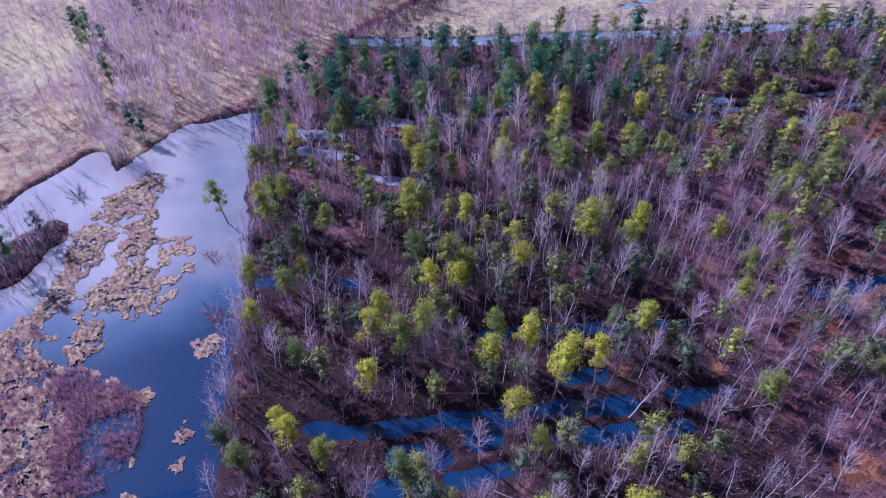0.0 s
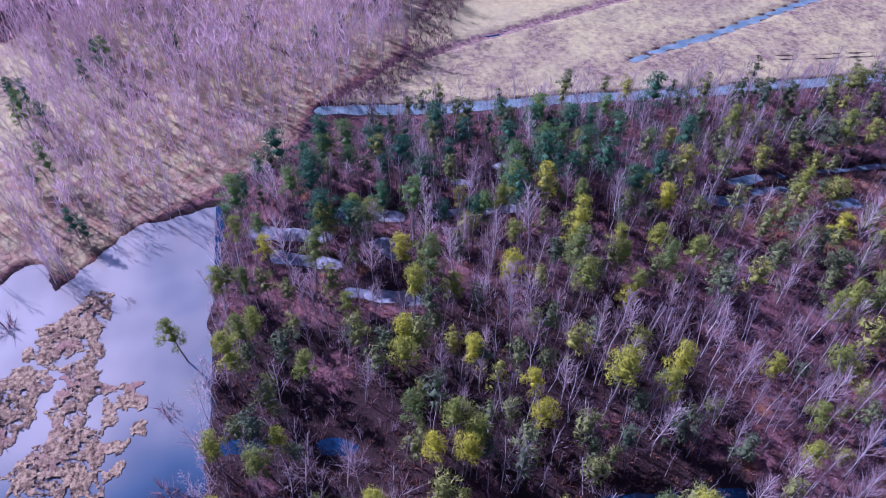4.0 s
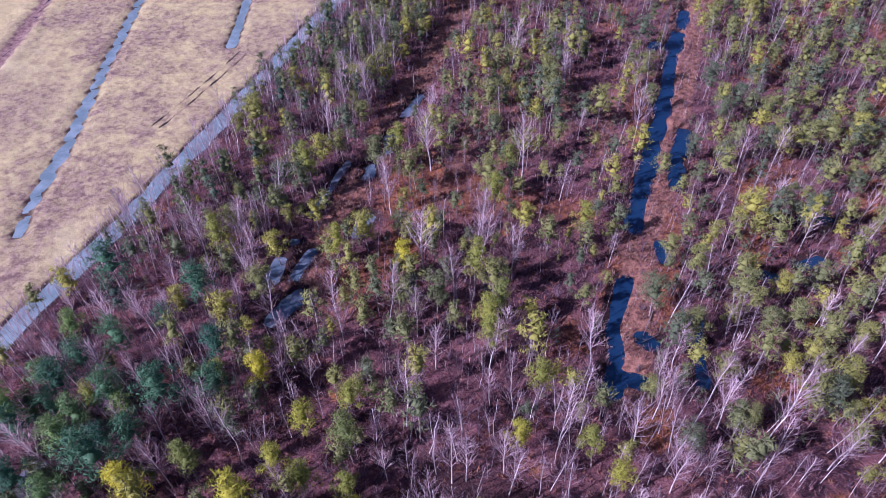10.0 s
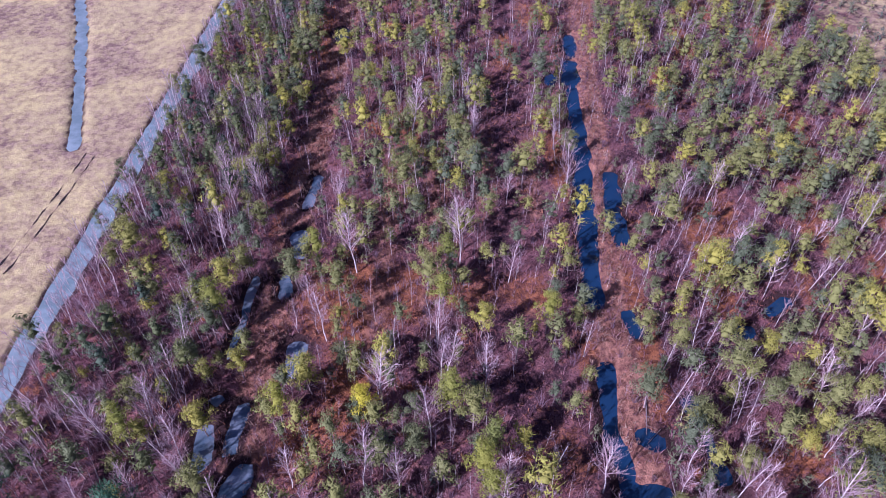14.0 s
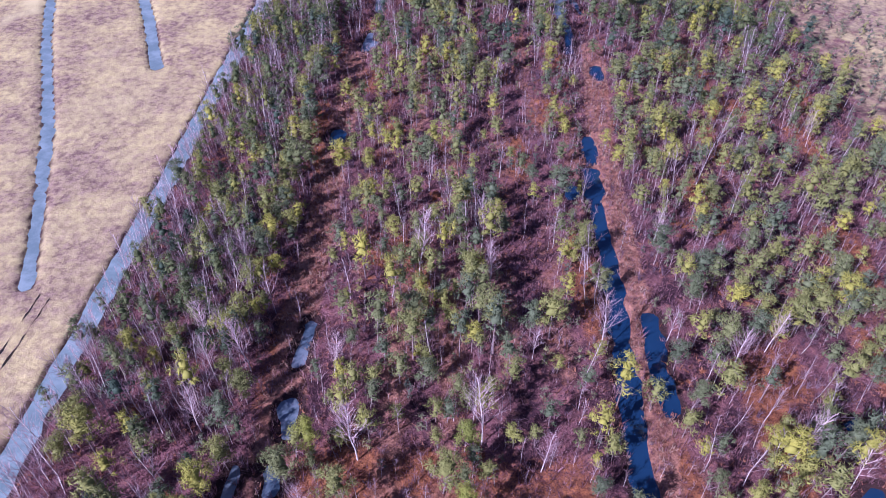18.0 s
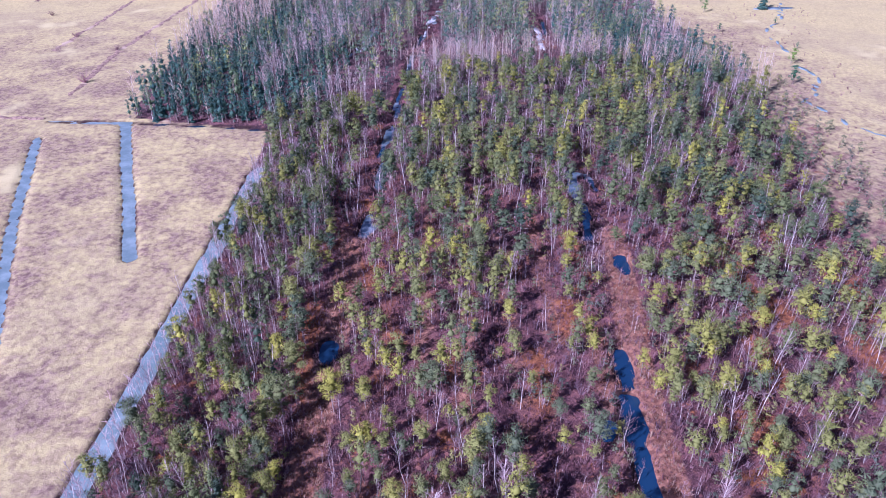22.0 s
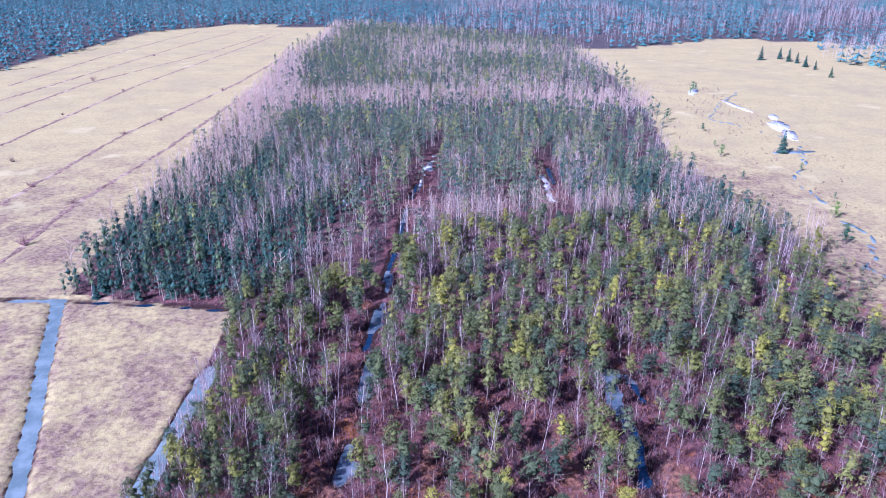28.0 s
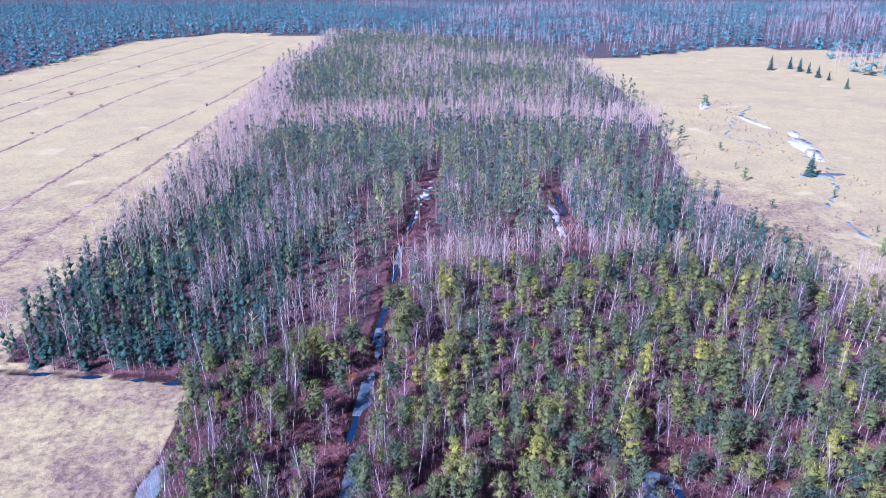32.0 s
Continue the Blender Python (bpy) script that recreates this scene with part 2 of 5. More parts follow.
M_BOGSAPLING = twig_material("bog_sapling_twigs", (0.27, 0.175, 0.21), (0.6, 0.45, 0.47))
M_SEDGE = twig_material("dry_sedge", (0.34, 0.22, 0.17), (0.6, 0.45, 0.35))
M_HEATHER = twig_material("rusty_heather", (0.2, 0.085, 0.07), (0.52, 0.26, 0.15))
M_DRY = twig_material("dead_wood", (0.3, 0.25, 0.25), (0.62, 0.55, 0.54))

# ---- the plan ----
rng = np.random.default_rng(7)
DITCH = [(-57, -19), (-53.6, 0), (-51.6, 25), (-49.4, 45), (-46.9, 84), (-44.6, 124), (-42.6, 165), (-41.6, 190)]
FIELD_DITCHES = [
    [(-61.8, 38.5), (-64.3, 44.8), (-67.6, 56.8), (-76, 80), (-84, 104), (-97, 142)],
    [(-57.3, 92), (-62.5, 109), (-71, 134), (-84, 166), (-98.8, 208.5)],
    [(-57.3, 153.5), (-64.5, 174), (-70.3, 189), (-80.8, 218)],
    [(-101, 219.4), (-80.8, 218.5)],
]
BLOCK_DITCH = [(-79, 218), (-69, 216.6), (-57, 215), (-43, 212)]
DRY_LINES = [
    [(-71, 0.5), (-75, 11), (-80, 27), (-91, 62), (-99, 88), (-120, 150)],
    [(-100, 14), (-118, 60), (-150, 130)],
    [(-103.6, 238), (-106, 281), (-100.5, 344), (-96.6, 474), (-96, 620)],
    [(-127.4, 282), (-126, 373), (-110, 504), (-104, 640)],
    [(-166.6, 355), (-166, 505), (-138.6, 827)],
    [(-199, 416), (-199, 506), (-168, 659), (-150, 830)],
    [(-219, 452), (-215, 528), (-204, 722), (-190, 850)],
    [(-240, 500), (-242, 640), (-230, 850)],
    [(-140, 225), (-117, 223), (-101, 221)],
]
POND = [(-35.5, -34.5), (-16.5, -36.5), (-4, -36), (3.1, -36.6), (9.5, -37), (15.3, -37.4), (19.7, -38.2), (24.4, -38.7), (34, -39.2), (48, -42), (52, -75), (30, -95), (5, -90),
        (-10, -80), (-16.8, -69.7), (-21.5, -66.4), (-24.9, -63.2), (-28.8, -59.5), (-28.2, -57.7), (-23.4, -55.3), (-24.6, -53.5), (-27.8, -51.1), (-31.4, -48.5), (-33.5, -46.1), (-34.6, -41.3)]
MATS = [                                             # sedge mats of the pond
    [(-12.9, -56.8), (-11.2, -54), (-12.7, -50.8), (-16.9, -47.9), (-21, -47.5), (-21.6, -50.8), (-19.8, -53.3), (-17, -55.6)],
    [(-11.4, -59.2), (-11.7, -56.6), (-8.3, -53.7), (-3.3, -54.5), (1.2, -57.5), (3.8, -57.4), (5.3, -60.4), (4.6, -62.3), (0, -59), (-5.1, -59.4)],
    [(-11.1, -51.4), (-13, -48.6), (-7.4, -48.2), (-2.3, -48.6), (-1.7, -46.7), (6.1, -47), (6.2, -50.4), (5.3, -54.1), (3.5, -55.2), (-0.1, -54.3), (-0.7, -52.1), (-6.9, -51.9)],
    [(4.9, -54.9), (7.1, -52.8), (11.1, -52.4), (12.5, -53.5), (12.6, -56.1), (9.8, -55.2)],
    [(6.9, -65.6), (5.6, -60.3), (7.6, -58.2), (8.8, -59.8), (11.5, -58.3), (12.3, -53.5), (17.2, -47.5), (18.6, -46.3), (20.5, -47.2), (26.7, -47.2), (28.6, -50.6), (31, -56), (30, -66), (15, -68)],
    [(22.7, -41.7), (23.4, -41.2), (25.8, -41.7), (27.8, -41.9), (27.5, -42.6), (25.6, -42.6), (23.6, -42.3)],
    [(11.3, -41.3), (10.4, -39.4), (12.3, -39.2), (13.3, -40.8)],
    [(29.8, -47.9), (28.6, -46.9), (29.5, -45.6), (32, -45.4), (32, -48)],
]
TUFTED = [(-7.3, -47.6), (-7, -42.9), (0.1, -42.4), (3.7, -43.8), (5.6, -46), (1.2, -47.1)]
REEDS = [(12.6, -54.5), (17, -48), (19.5, -46), (26.7, -46.6), (29, -50), (28.6, -54), (24, -55), (20, -54), (15, -57)]
RUST = [(23.2, -9.4, 2.0), (23, -15.6, 2.2), (25.8, 14.5, 2.6), (24.7, 5.6, 2.2), (39.6, 24, 3.4), (21.9, 29.2, 3), (16.8, 15.9, 2.4), (24.6, 36.5, 1.4), (-2, 4, 4), (2, 14, 4), (-4, -8, 5)]
ISLE = [(-4, -72), (-0.5, -66.2), (-1.8, -64), (-5.7, -61.8), (-9, -60.4), (-11.7, -59.9), (-13.1, -62.2), (-11.2, -64.8), (-8.1, -67.5), (-8, -72)]
POOLS = [                                            # open water: a line and half its width
    ([(25.4, -29.3), (26.6, -23.9), (26.9, -16.3), (27.4, -8.5), (27.8, -1.9), (28.6, 4.5)], 0.85), ([(28.7, 9.8), (28.8, 15.7)], 0.85),
    ([(30.0, -20.8), (30.5, -16.6)], 1.3), ([(29.9, -13), (29.9, -11)], 0.85), ([(31, -3.5), (32, 4.4)], 0.95), ([(32.2, 7.8), (32, 9.4)], 0.8),
    ([(33, -23.7), (33.1, -21.2)], 0.8), ([(33.7, -15.8), (33.4, -10)], 0.8), ([(24, -0.9), (24.1, 2.4)], 0.9), ([(18.8, 12.7), (19.2, 15.2)], 0.6),
    ([(5.4, -24.4), (6, -22)], 0.7), ([(3.3, -34.3), (3.8, -31)], 0.7), ([(16.6, -9), (17.4, 0), (18, 8)], 0.6),
    ([(23.9, 126), (23.5, 119)], 0.9), ([(22.9, 116), (22, 108), (21.6, 100), (21, 92), (19.8, 80), (18.8, 70), (17.9, 60)], 1.15),
    ([(24.4, 84), (23.4, 77), (23.5, 70.5)], 1.0), ([(21.8, 57.6), (22, 55)], 0.8), ([(17.6, 50), (16.9, 42), (17.4, 36.5), (17.6, 33)], 0.85),
    ([(17.6, 35.6), (20.6, 35)], 0.8), ([(20, 41.5), (21.4, 40.6)], 0.8), ([(26.2, 45.3), (26.8, 38.5), (27, 36.8)], 0.8),
    ([(34, 55.2), (35.2, 55)], 0.9), ([(39, 58), (41.5, 59.6)], 0.8), ([(42.7, 67.6), (43.4, 68)], 0.6),
    ([(30.2, 151.5), (30.1, 147)], 0.9), ([(18.4, 110), (18.8, 112)], 0.7), ([(-19.2, 128.3), (-19, 125.5)], 1.2),
    ([(-14.6, 196), (-13.4, 212)], 0.5), ([(-12.4, 226), (-10.4, 243)], 0.45), ([(-9.3, 254), (-8, 276)], 0.5), ([(-6.6, 284), (-4.4, 300)], 0.45), ([(-23, 312), (-23.5, 288), (-29, 274)], 0.5), ([(41.5, 318), (40, 300)], 0.6),
    ([(26.8, 176), (27.6, 168), (25.9, 158.5)], 0.7), ([(31.2, 183), (31.6, 178)], 0.5),
]
ICED_AND_GLARE = [                                             # pools under thin ice; up to y = 30 water with painted sky glare
    ([(-19.7, 72), (-19.3, 68.3)], 1.15), ([(-20.4, 64), (-20, 61.6)], 1.0), ([(-17.6, 53.2), (-17.4, 49.8)], 1.3), ([(-22.1, 45), (-22.7, 40.6)], 0.8),
    ([(-25.5, 42.8), (-25.4, 39.2)], 0.9), ([(-25.4, 46.6), (-24.9, 46)], 0.7), ([(-24.2, 64), (-24.6, 58), (-24.9, 52)], 0.6), ([(-18.6, 84), (-19.4, 78)], 0.7),
    ([(-28.5, -30.5), (-26.5, -22)], 1.5), ([(-30.2, -18.8), (-28.2, -11.2)], 1.3), ([(-23.2, -14), (-20.8, -12.6)], 1.5), ([(-34.6, -3), (-33.2, 0.4)], 0.9),
    ([(-36.2, 5), (-37.6, 10)], 0.8), ([(-15.6, -19.5), (-12.4, -11.5)], 1.0), ([(-23.5, -28), (-20.6, -20.5)], 1.0),
    ([(-27.6, -6), (-27, 0), (-26.2, 6)], 1.0), ([(-22.4, 33.6), (-21, 37.5)], 1.0), ([(-14.4, 163.5), (-16.5, 161)], 0.9),
    ([(-16.2, 160), (-15.4, 168)], 0.6), ([(-14.4, 180), (-13.6, 192)], 0.55), ([(-13.2, 204), (-12.2, 214)], 0.4), ([(-11.6, 220), (-11, 229)], 0.4), ([(-8.4, 266), (-7.4, 276)], 0.45),
    ([(27.8, 186), (31, 185)], 0.7), ([(26.9, 177.5), (28, 186)], 1.0),
]
SNOWY = [
    ([(-2.4, 303), (-0.4, 318), (2.2, 336)], 1.2), ([(-4.4, 292), (-2.6, 303)], 0.6), ([(-19.7, 311), (-20, 287), (-26, 276)], 1.0), ([(39.6, 322), (37.4, 292), (34.2, 262)], 1.1),
    ([(-5, 268.5), (0.6, 268.5)], 0.28), ([(-5, 263), (1, 263)], 0.28), ([(-5.5, 257), (0, 257)], 0.28), ([(-6.5, 274), (-3, 274)], 0.28), ([(-28.6, 287), (-27, 281)], 0.6),
]
CREEK = [(176, 470), (156, 440), (131, 398), (142, 372), (150, 356), (136, 322), (121, 300), (115.5, 270), (114, 248), (102, 229), (104, 212), (108, 206), (118, 190)]
BOG = [(-42, -26), (-33, -33), (-17, -37.5), (-1, -35), (15, -36.5), (34, -37.7), (60, -40), (78, 0), (76, 60), (72, 97), (74, 111), (73, 137), (75, 170), (79, 188), (85, 225), (91, 233),
       (60, 257), (10, 252), (-43, 211), (-39.5, 190), (-40, 165), (-42.4, 124), (-44.4, 84), (-47, 45), (-49, 25), (-51, 0)]
NORTH = [(-79, 221), (-43, 213), (10, 252), (60, 257), (91, 233), (81, 258), (84, 308), (108, 413), (124, 544), (125, 693), (60, 780), (-60, 900), (-94, 894), (-90, 720),
         (-102, 639), (-89, 483), (-86, 382), (-82, 313), (-84, 256), (-82, 228)]
WEST_WOOD = [(-57.5, -21), (-72, -2), (-80, -1), (-104, 13), (-125, 40), (-220, 120), (-420, 60), (-420, -160), (-150, -140), (-92, -76), (-84, -60), (-74, -48), (-62, -40)]
FAR_WEST = [(-276, 520), (-273, 842), (-222, 934), (-95, 909), (-200, 1600), (-860, 1600), (-560, 600), (-420, 440)]
FAR_NORTH = [(-95, 905), (-60, 900), (60, 785), (125, 694), (183, 692), (292, 763), (420, 700), (700, 640), (1000, 1600), (-200, 1600)]
FAR_EAST = [(300, 600), (340, 690), (420, 706), (950, 760), (760, 420), (420, 380), (350, 440)]


def inside(poly, x, y):
    hit = np.zeros(np.shape(x), bool)
    for (ax, ay), (bx, by) in zip(poly, poly[1:] + poly[:1]):
        cross = (ay > y) != (by > y)
        hit ^= cross & (x < (bx - ax) * (y - ay) / (by - ay if by != ay else 1e-9) + ax)
    return hit


def near(line, x, y):
    """Distance to a polyline."""
    best = np.full(np.shape(x), 1e9)
    for (ax, ay), (bx, by) in zip(line, line[1:]):
        dx, dy = bx - ax, by - ay
        k = np.clip(((x - ax) * dx + (y - ay) * dy) / (dx * dx + dy * dy + 1e-9), 0, 1)
        best = np.minimum(best, np.hypot(x - ax - k * dx, y - ay - k * dy))
    return best


def signed(poly, x, y):
    d = near(poly + poly[:1], x, y)
    return np.where(inside(poly, x, y), -d, d)


def smooth(v, a, b):
    k = np.clip((v - a) / (b - a), 0, 1)
    return k * k * (3 - 2 * k)


_lattice = rng.random((256, 256))


def lumps(x, y, size):
    """Smooth noise from 0 to 1 with lumps of that size."""
    u, v = np.asarray(x, float) / size, np.asarray(y, float) / size
    i, j = np.floor(u).astype(int), np.floor(v).astype(int)
    fu, fv = smooth(u - i, 0, 1), smooth(v - j, 0, 1)
    at = lambda a, b: _lattice[a % 256, b % 256]  # noqa: E731
    return (at(i, j) * (1 - fu) + at(i + 1, j) * fu) * (1 - fv) + (at(i, j + 1) * (1 - fu) + at(i + 1, j + 1) * fu) * fv


def water_gap(x, y):
    """Distance to the nearest bank: negative over water."""
    wob = (lumps(x, y, 2.3) - 0.5) * 1.3 + (lumps(x, y, 0.9) - 0.5) * 0.7
    d = np.full(np.shape(x), 60.0)
    d = np.minimum(d, near(DITCH, x, y) - 1.25 + wob * 0.35)
    for k, line in enumerate(FIELD_DITCHES):
        d = np.minimum(d, near(line, x, y) - (0.55, 0.7, 0.95, 0.5)[k] + wob * 0.25)
    d = np.minimum(d, near(BLOCK_DITCH, x, y) - 0.25 + wob * 0.3)
    for line, half in POOLS + [(line, (0.75 if line[0][1] < 100 else 1.05) * half) for line, half in ICED_AND_GLARE]:
        d = np.minimum(d, near(line, x, y) - half + wob * min(0.6, half * 0.6))
    pond = signed(POND, x, y) + wob * 0.8
    mats = signed(ISLE, x, y) - 0.6 + wob
    return np.minimum(d, np.maximum(pond, -mats * 0.7))


def open_field(x, y):
    """How far into the meadows, in metres; negative in the woods."""
    d = -signed([(-57, -19), (-72, -1), (-80, 0), (-104, 14), (-125, 40), (-230, 130), (-600, 300), (-420, 310), (-276, 520), (-273, 842), (-222, 934),
                 (-95, 908)] + NORTH[13:] + NORTH[:1] + [(-43, 211.5), (-42.5, 190)] + DITCH[::-1][1:], x, y)
    e = -signed([(72, 60), (74, 111), (74, 137), (79, 188), (86, 226), (91, 232)] + NORTH[5:10] + [(183, 692), (292, 763), (420, 705), (900, 640), (900, 250), (300, 40), (110, 30)], x, y)
    s = -signed([(-92, -78), (-84, -62), (-70, -50), (-58, -66), (-45, -74), (-33, -66), (-40, -110), (-120, -130)], x, y)
    return np.maximum(np.maximum(d, e), s)


def cut_lines(x, y):
    """Distance to the old peat cuttings in the north wood."""
    return np.minimum.reduce([near(line, x, y) for line in ([(-16, 160), (-13, 203), (-8, 266), (0, 320), (3, 340)], [(-20, 311), (-20, 287), (-26, 276)], [(40, 325), (37, 292), (34, 260)])])


def axis(a, b, step, low, high, grow=1.09):
    inner = list(np.arange(a, b + step, step))
    s = step
    while inner[-1] < high:
        s *= grow
        inner.append(inner[-1] + s)
    s = step
    while inner[0] > low:
        s *= grow
        inner.insert(0, inner[0] - s)
    return np.array(inner)


def mesh_object(name, verts, tris, mats, which=None, tint=None, parent=None):
    me = bpy.data.meshes.new(name)
    verts, tris = np.asarray(verts, np.float32), np.asarray(tris, np.int32)
    me.vertices.add(len(verts)), me.loops.add(tris.size), me.polygons.add(len(tris))
    me.vertices.foreach_set("co", verts.ravel())
    me.loops.foreach_set("vertex_index", tris.ravel())
    me.polygons.foreach_set("loop_start", np.arange(0, tris.size, tris.shape[1], dtype=np.int32))
    for m in mats:
        me.materials.append(m)
    if which is not None:
        me.polygons.foreach_set("material_index", np.asarray(which, np.int32))
    me.update(calc_edges=True)
    if tint is not None:
        me.attributes.new("tint", "FLOAT", "POINT").data.foreach_set("value", np.asarray(tint, np.float32))
    ob = new(name, me)
    if parent is not None:
        ob.parent = parent
    return ob


# ---- ground, water, ice ----
gx = np.concatenate([axis(-104, -63.5, 1.25, -6000, -63.5, 1.12), axis(-62, 52, 0.8, -62, 190, 1.06)])
gx = np.unique(np.round(np.concatenate([gx, axis(gx[-1], gx[-1], 5.5, gx[-1], 6000, 1.14)[1:]]), 2))
gx = gx[np.r_[True, np.diff(gx) > 0.2]]
gy = np.concatenate([axis(-76, 190, 0.9, -4000, 190, 1.09), axis(191, 191, 0.9, 191, 350, 1.02), axis(354, 354, 4.0, 354, 6000, 1.065)])
gy = gy[np.r_[True, np.diff(gy) > 0.2]]
X, Y = np.meshgrid(gx, gy)
gap = water_gap(X, Y)
field_in = open_field(X, Y)
field = smooth(field_in, -0.6, 0.6)
moor = smooth(-signed([(-33, -46), (-24, -54), (-29, -60), (-22, -66.5), (-16, -72), (-30, -95), (-90, -80), (-110, -60), (-130, -20), (-104, 12), (-74, -2), (-58, -20), (-44, -26)], X, Y), -2, 2)
field = np.maximum(field, 0.55 * moor)
damp = (X > 60) * (1 - smooth(near([(72, 60), (74, 111), (75, 150), (80, 188), (87, 226), (84, 300)], X, Y), 4, 30))
field = field * (1 - 0.5 * damp)
hump = (lumps(X, Y, 3.1) - 0.4) * 0.35 + (lumps(X, Y, 1.3) - 0.5) * 0.35 + (lumps(X, Y, 17) - 0.5) * 0.3
base = 0.32 + hump * (1 - 0.6 * field) * (1 - smooth(np.maximum(np.abs(X + 30) - 90, Y - 210), 0, 60) * field)
base = np.maximum(base, 0.1)
track = np.zeros_like(X)
for line in DRY_LINES[:2]:
    d = near(line, X, Y)
    track = np.maximum(track, 1 - smooth(d, 0.6, 2.2))
    base = base - 0.3 * (1 - smooth(d, 0.4, 1.5)) + 0.25 * np.exp(-((d - 2.2) / 0.8) ** 2)
pond_in = -signed(POND, X, Y)
base = np.where((pond_in > 0.8) & (signed(ISLE, X, Y) > 0.8), np.minimum(base, 0.12 + 0.1 * lumps(X, Y, 0.8)), base)
Z = -0.7 + (base + 0.7) * smooth(gap, -1.2, 0.9)
strip = np.maximum(1 - smooth(np.abs(X + 19.5 - (Y - 100) * 0.03), 1.5, 3.4), 0) * smooth(Y, 34, 40) * (1 - smooth(Y, 160, 166))
verge = (1 - smooth(near([(17, 33), (17.5, 60), (20.5, 85), (23.8, 125), (27, 145), (29, 160)], X - 2.0, Y), 1.2, 3.4))
isle = smooth(-signed(ISLE, X, Y), -1, 0)
sedge = np.maximum(np.maximum(strip * 0.75, verge), smooth(pond_in, -0.2, 0.6) * (1 - isle))
rows = smooth(X, -17, -12) * (1 - smooth(X, 20, 30)) * smooth(Y, 40, 60) * (1 - smooth(Y, 165, 195))
sedge = np.maximum(sedge, rows * (0.2 + 0.42 * (0.5 + 0.5 * np.sin((X - 0.05 * Y) * 0.95)) * lumps(X, Y * 0.3, 5) * 1.6))
heathy = smooth(-signed([(-33, -46), (-24, -54), (-29, -60), (-22, -66.5), (-16, -72), (-30, -95), (-90, -80), (-110, -60), (-130, -20), (-74, -2), (-58, -20), (-44, -26)], X, Y), -2, 2)
sedge = np.maximum(sedge, heathy * 0.8)
peat = (1 - smooth(gap, 0.3, 1.9)) * (1 - 0.75 * verge) * (1 - field) * np.where(pond_in > 0.6, 0.25, 1.0)
peat = np.maximum(peat, isle * 0.8)
peat = np.maximum(peat, 0.7 * (1 - smooth(gap, 0.2, 1.5)) * field * (pond_in < 0))
# black peat in the south, deepened to paint the shade of dense birches
peat = np.maximum(peat, 0.9 * smooth(lumps(X + 13, Y, 4.5), 0.0, 0.4) * smooth(X, -20, -4) * (1 - smooth(Y, 10, 34)) * (1 - field) * (pond_in < 0))
rust = np.zeros_like(X)
for rx, ry, rr in RUST:
    rust = np.maximum(rust, 1 - smooth(np.hypot((X - rx) * 1.5, Y - ry), rr * 0.3, rr * 1.5))
rust = np.maximum(rust, 0.8 * smooth(lumps(X + 5, Y * 0.45, 5.5), 0.42, 0.8) * smooth(Y, 25, 45) * (1 - smooth(Y, 150, 180)) * (X > -24) * (X < 70))
rough = np.clip(1.25 - smooth(np.hypot(X + 60, Y - 100), 130, 300), 0.12, 1.0)
lawn = smooth(-signed([(-74, 2), (-83, 27), (-94, 62), (-102, 88), (-123, 150), (-260, 190), (-250, 130), (-106, 15), (-82, 2)], X, Y), -2, 3)
rough = rough * (1 - 0.85 * lawn)
rough = np.maximum(rough, 0.9 * (X > 60) * (1 - smooth(near([(76, 140), (88, 225), (90, 300)], X, Y), 15, 60)))
litter = (0.35 * smooth(Y, 205, 235) + 0.5 * smooth(Y, 330, 420)) * np.where(cut_lines(X, Y) < 3.5, 0.0, 1.0)
idx = np.arange(X.size).reshape(X.shape)
quads = np.stack([idx[:-1, :-1], idx[:-1, 1:], idx[1:, 1:], idx[1:, :-1]], -1).reshape(-1, 4)
ground = mesh_object("ground", np.stack([X, Y, Z], -1).reshape(-1, 3), quads, [M_GROUND])
for key, value in (("field", field), ("sedge", sedge), ("peat", peat), ("track", track), ("rough", rough), ("litter", litter), ("rust", rust)):
    ground.data.attributes.new(key, "FLOAT", "POINT").data.foreach_set("value", value.ravel().astype(np.float32))
ground.data.polygons.foreach_set("use_smooth", np.ones(len(quads), bool))
tagged(ground, "rust-brown peat bog and pale straw meadows", "ground", kind="structure")


def ribbon(name, pieces, height, mat, label):
    """Flat sheets that lie along lines, all in one mesh; the banks cover their rims."""
    V, F = [], []
    for number, (line, half) in enumerate(pieces):
        p = np.array(line, float)
        d = np.gradient(p, axis=0) if len(p) > 1 else np.array([[0, 1.0]])
        d /= np.linalg.norm(d, axis=1)[:, None]
        p[0] -= d[0] * (half + 1.6)
        p[-1] += d[-1] * (half + 1.6)
        side = np.stack([-d[:, 1], d[:, 0]], 1) * (half + 0.8)
        k = len(V)
        for a, b in zip(p + side, p - side):
            V += [(a[0], a[1], height + 0.004 * number), (b[0], b[1], height + 0.004 * number)]
        F += [(k + 2 * i, k + 2 * i + 1, k + 2 * i + 3, k + 2 * i + 2) for i in range(len(p) - 1)]
    return tagged(mesh_object(name, V, F, [mat]), label, "ice", kind="structure")


lake = np.array([(-140, -140, 0), (220, -140, 0), (220, 520, 0), (-140, 520, 0)], float)
tagged(mesh_object("water", lake, [(0, 1, 2, 3)], [M_WATER]), "dark still water of bog pools and ditches", "water", kind="structure")
ribbon("ditch_ice", [(DITCH, 1.75)] + [(line, 1.1) for line in FIELD_DITCHES], 0.03, M_ICE, "grey-blue thin ice on the straight drainage ditches")
ribbon("pool_ice", [(line, half if line[0][1] < 100 else 1.8 * half) for line, half in ICED_AND_GLARE if line[0][1] > 30], 0.026, M_POOLICE, "thin blue-grey ice on small bog pools")
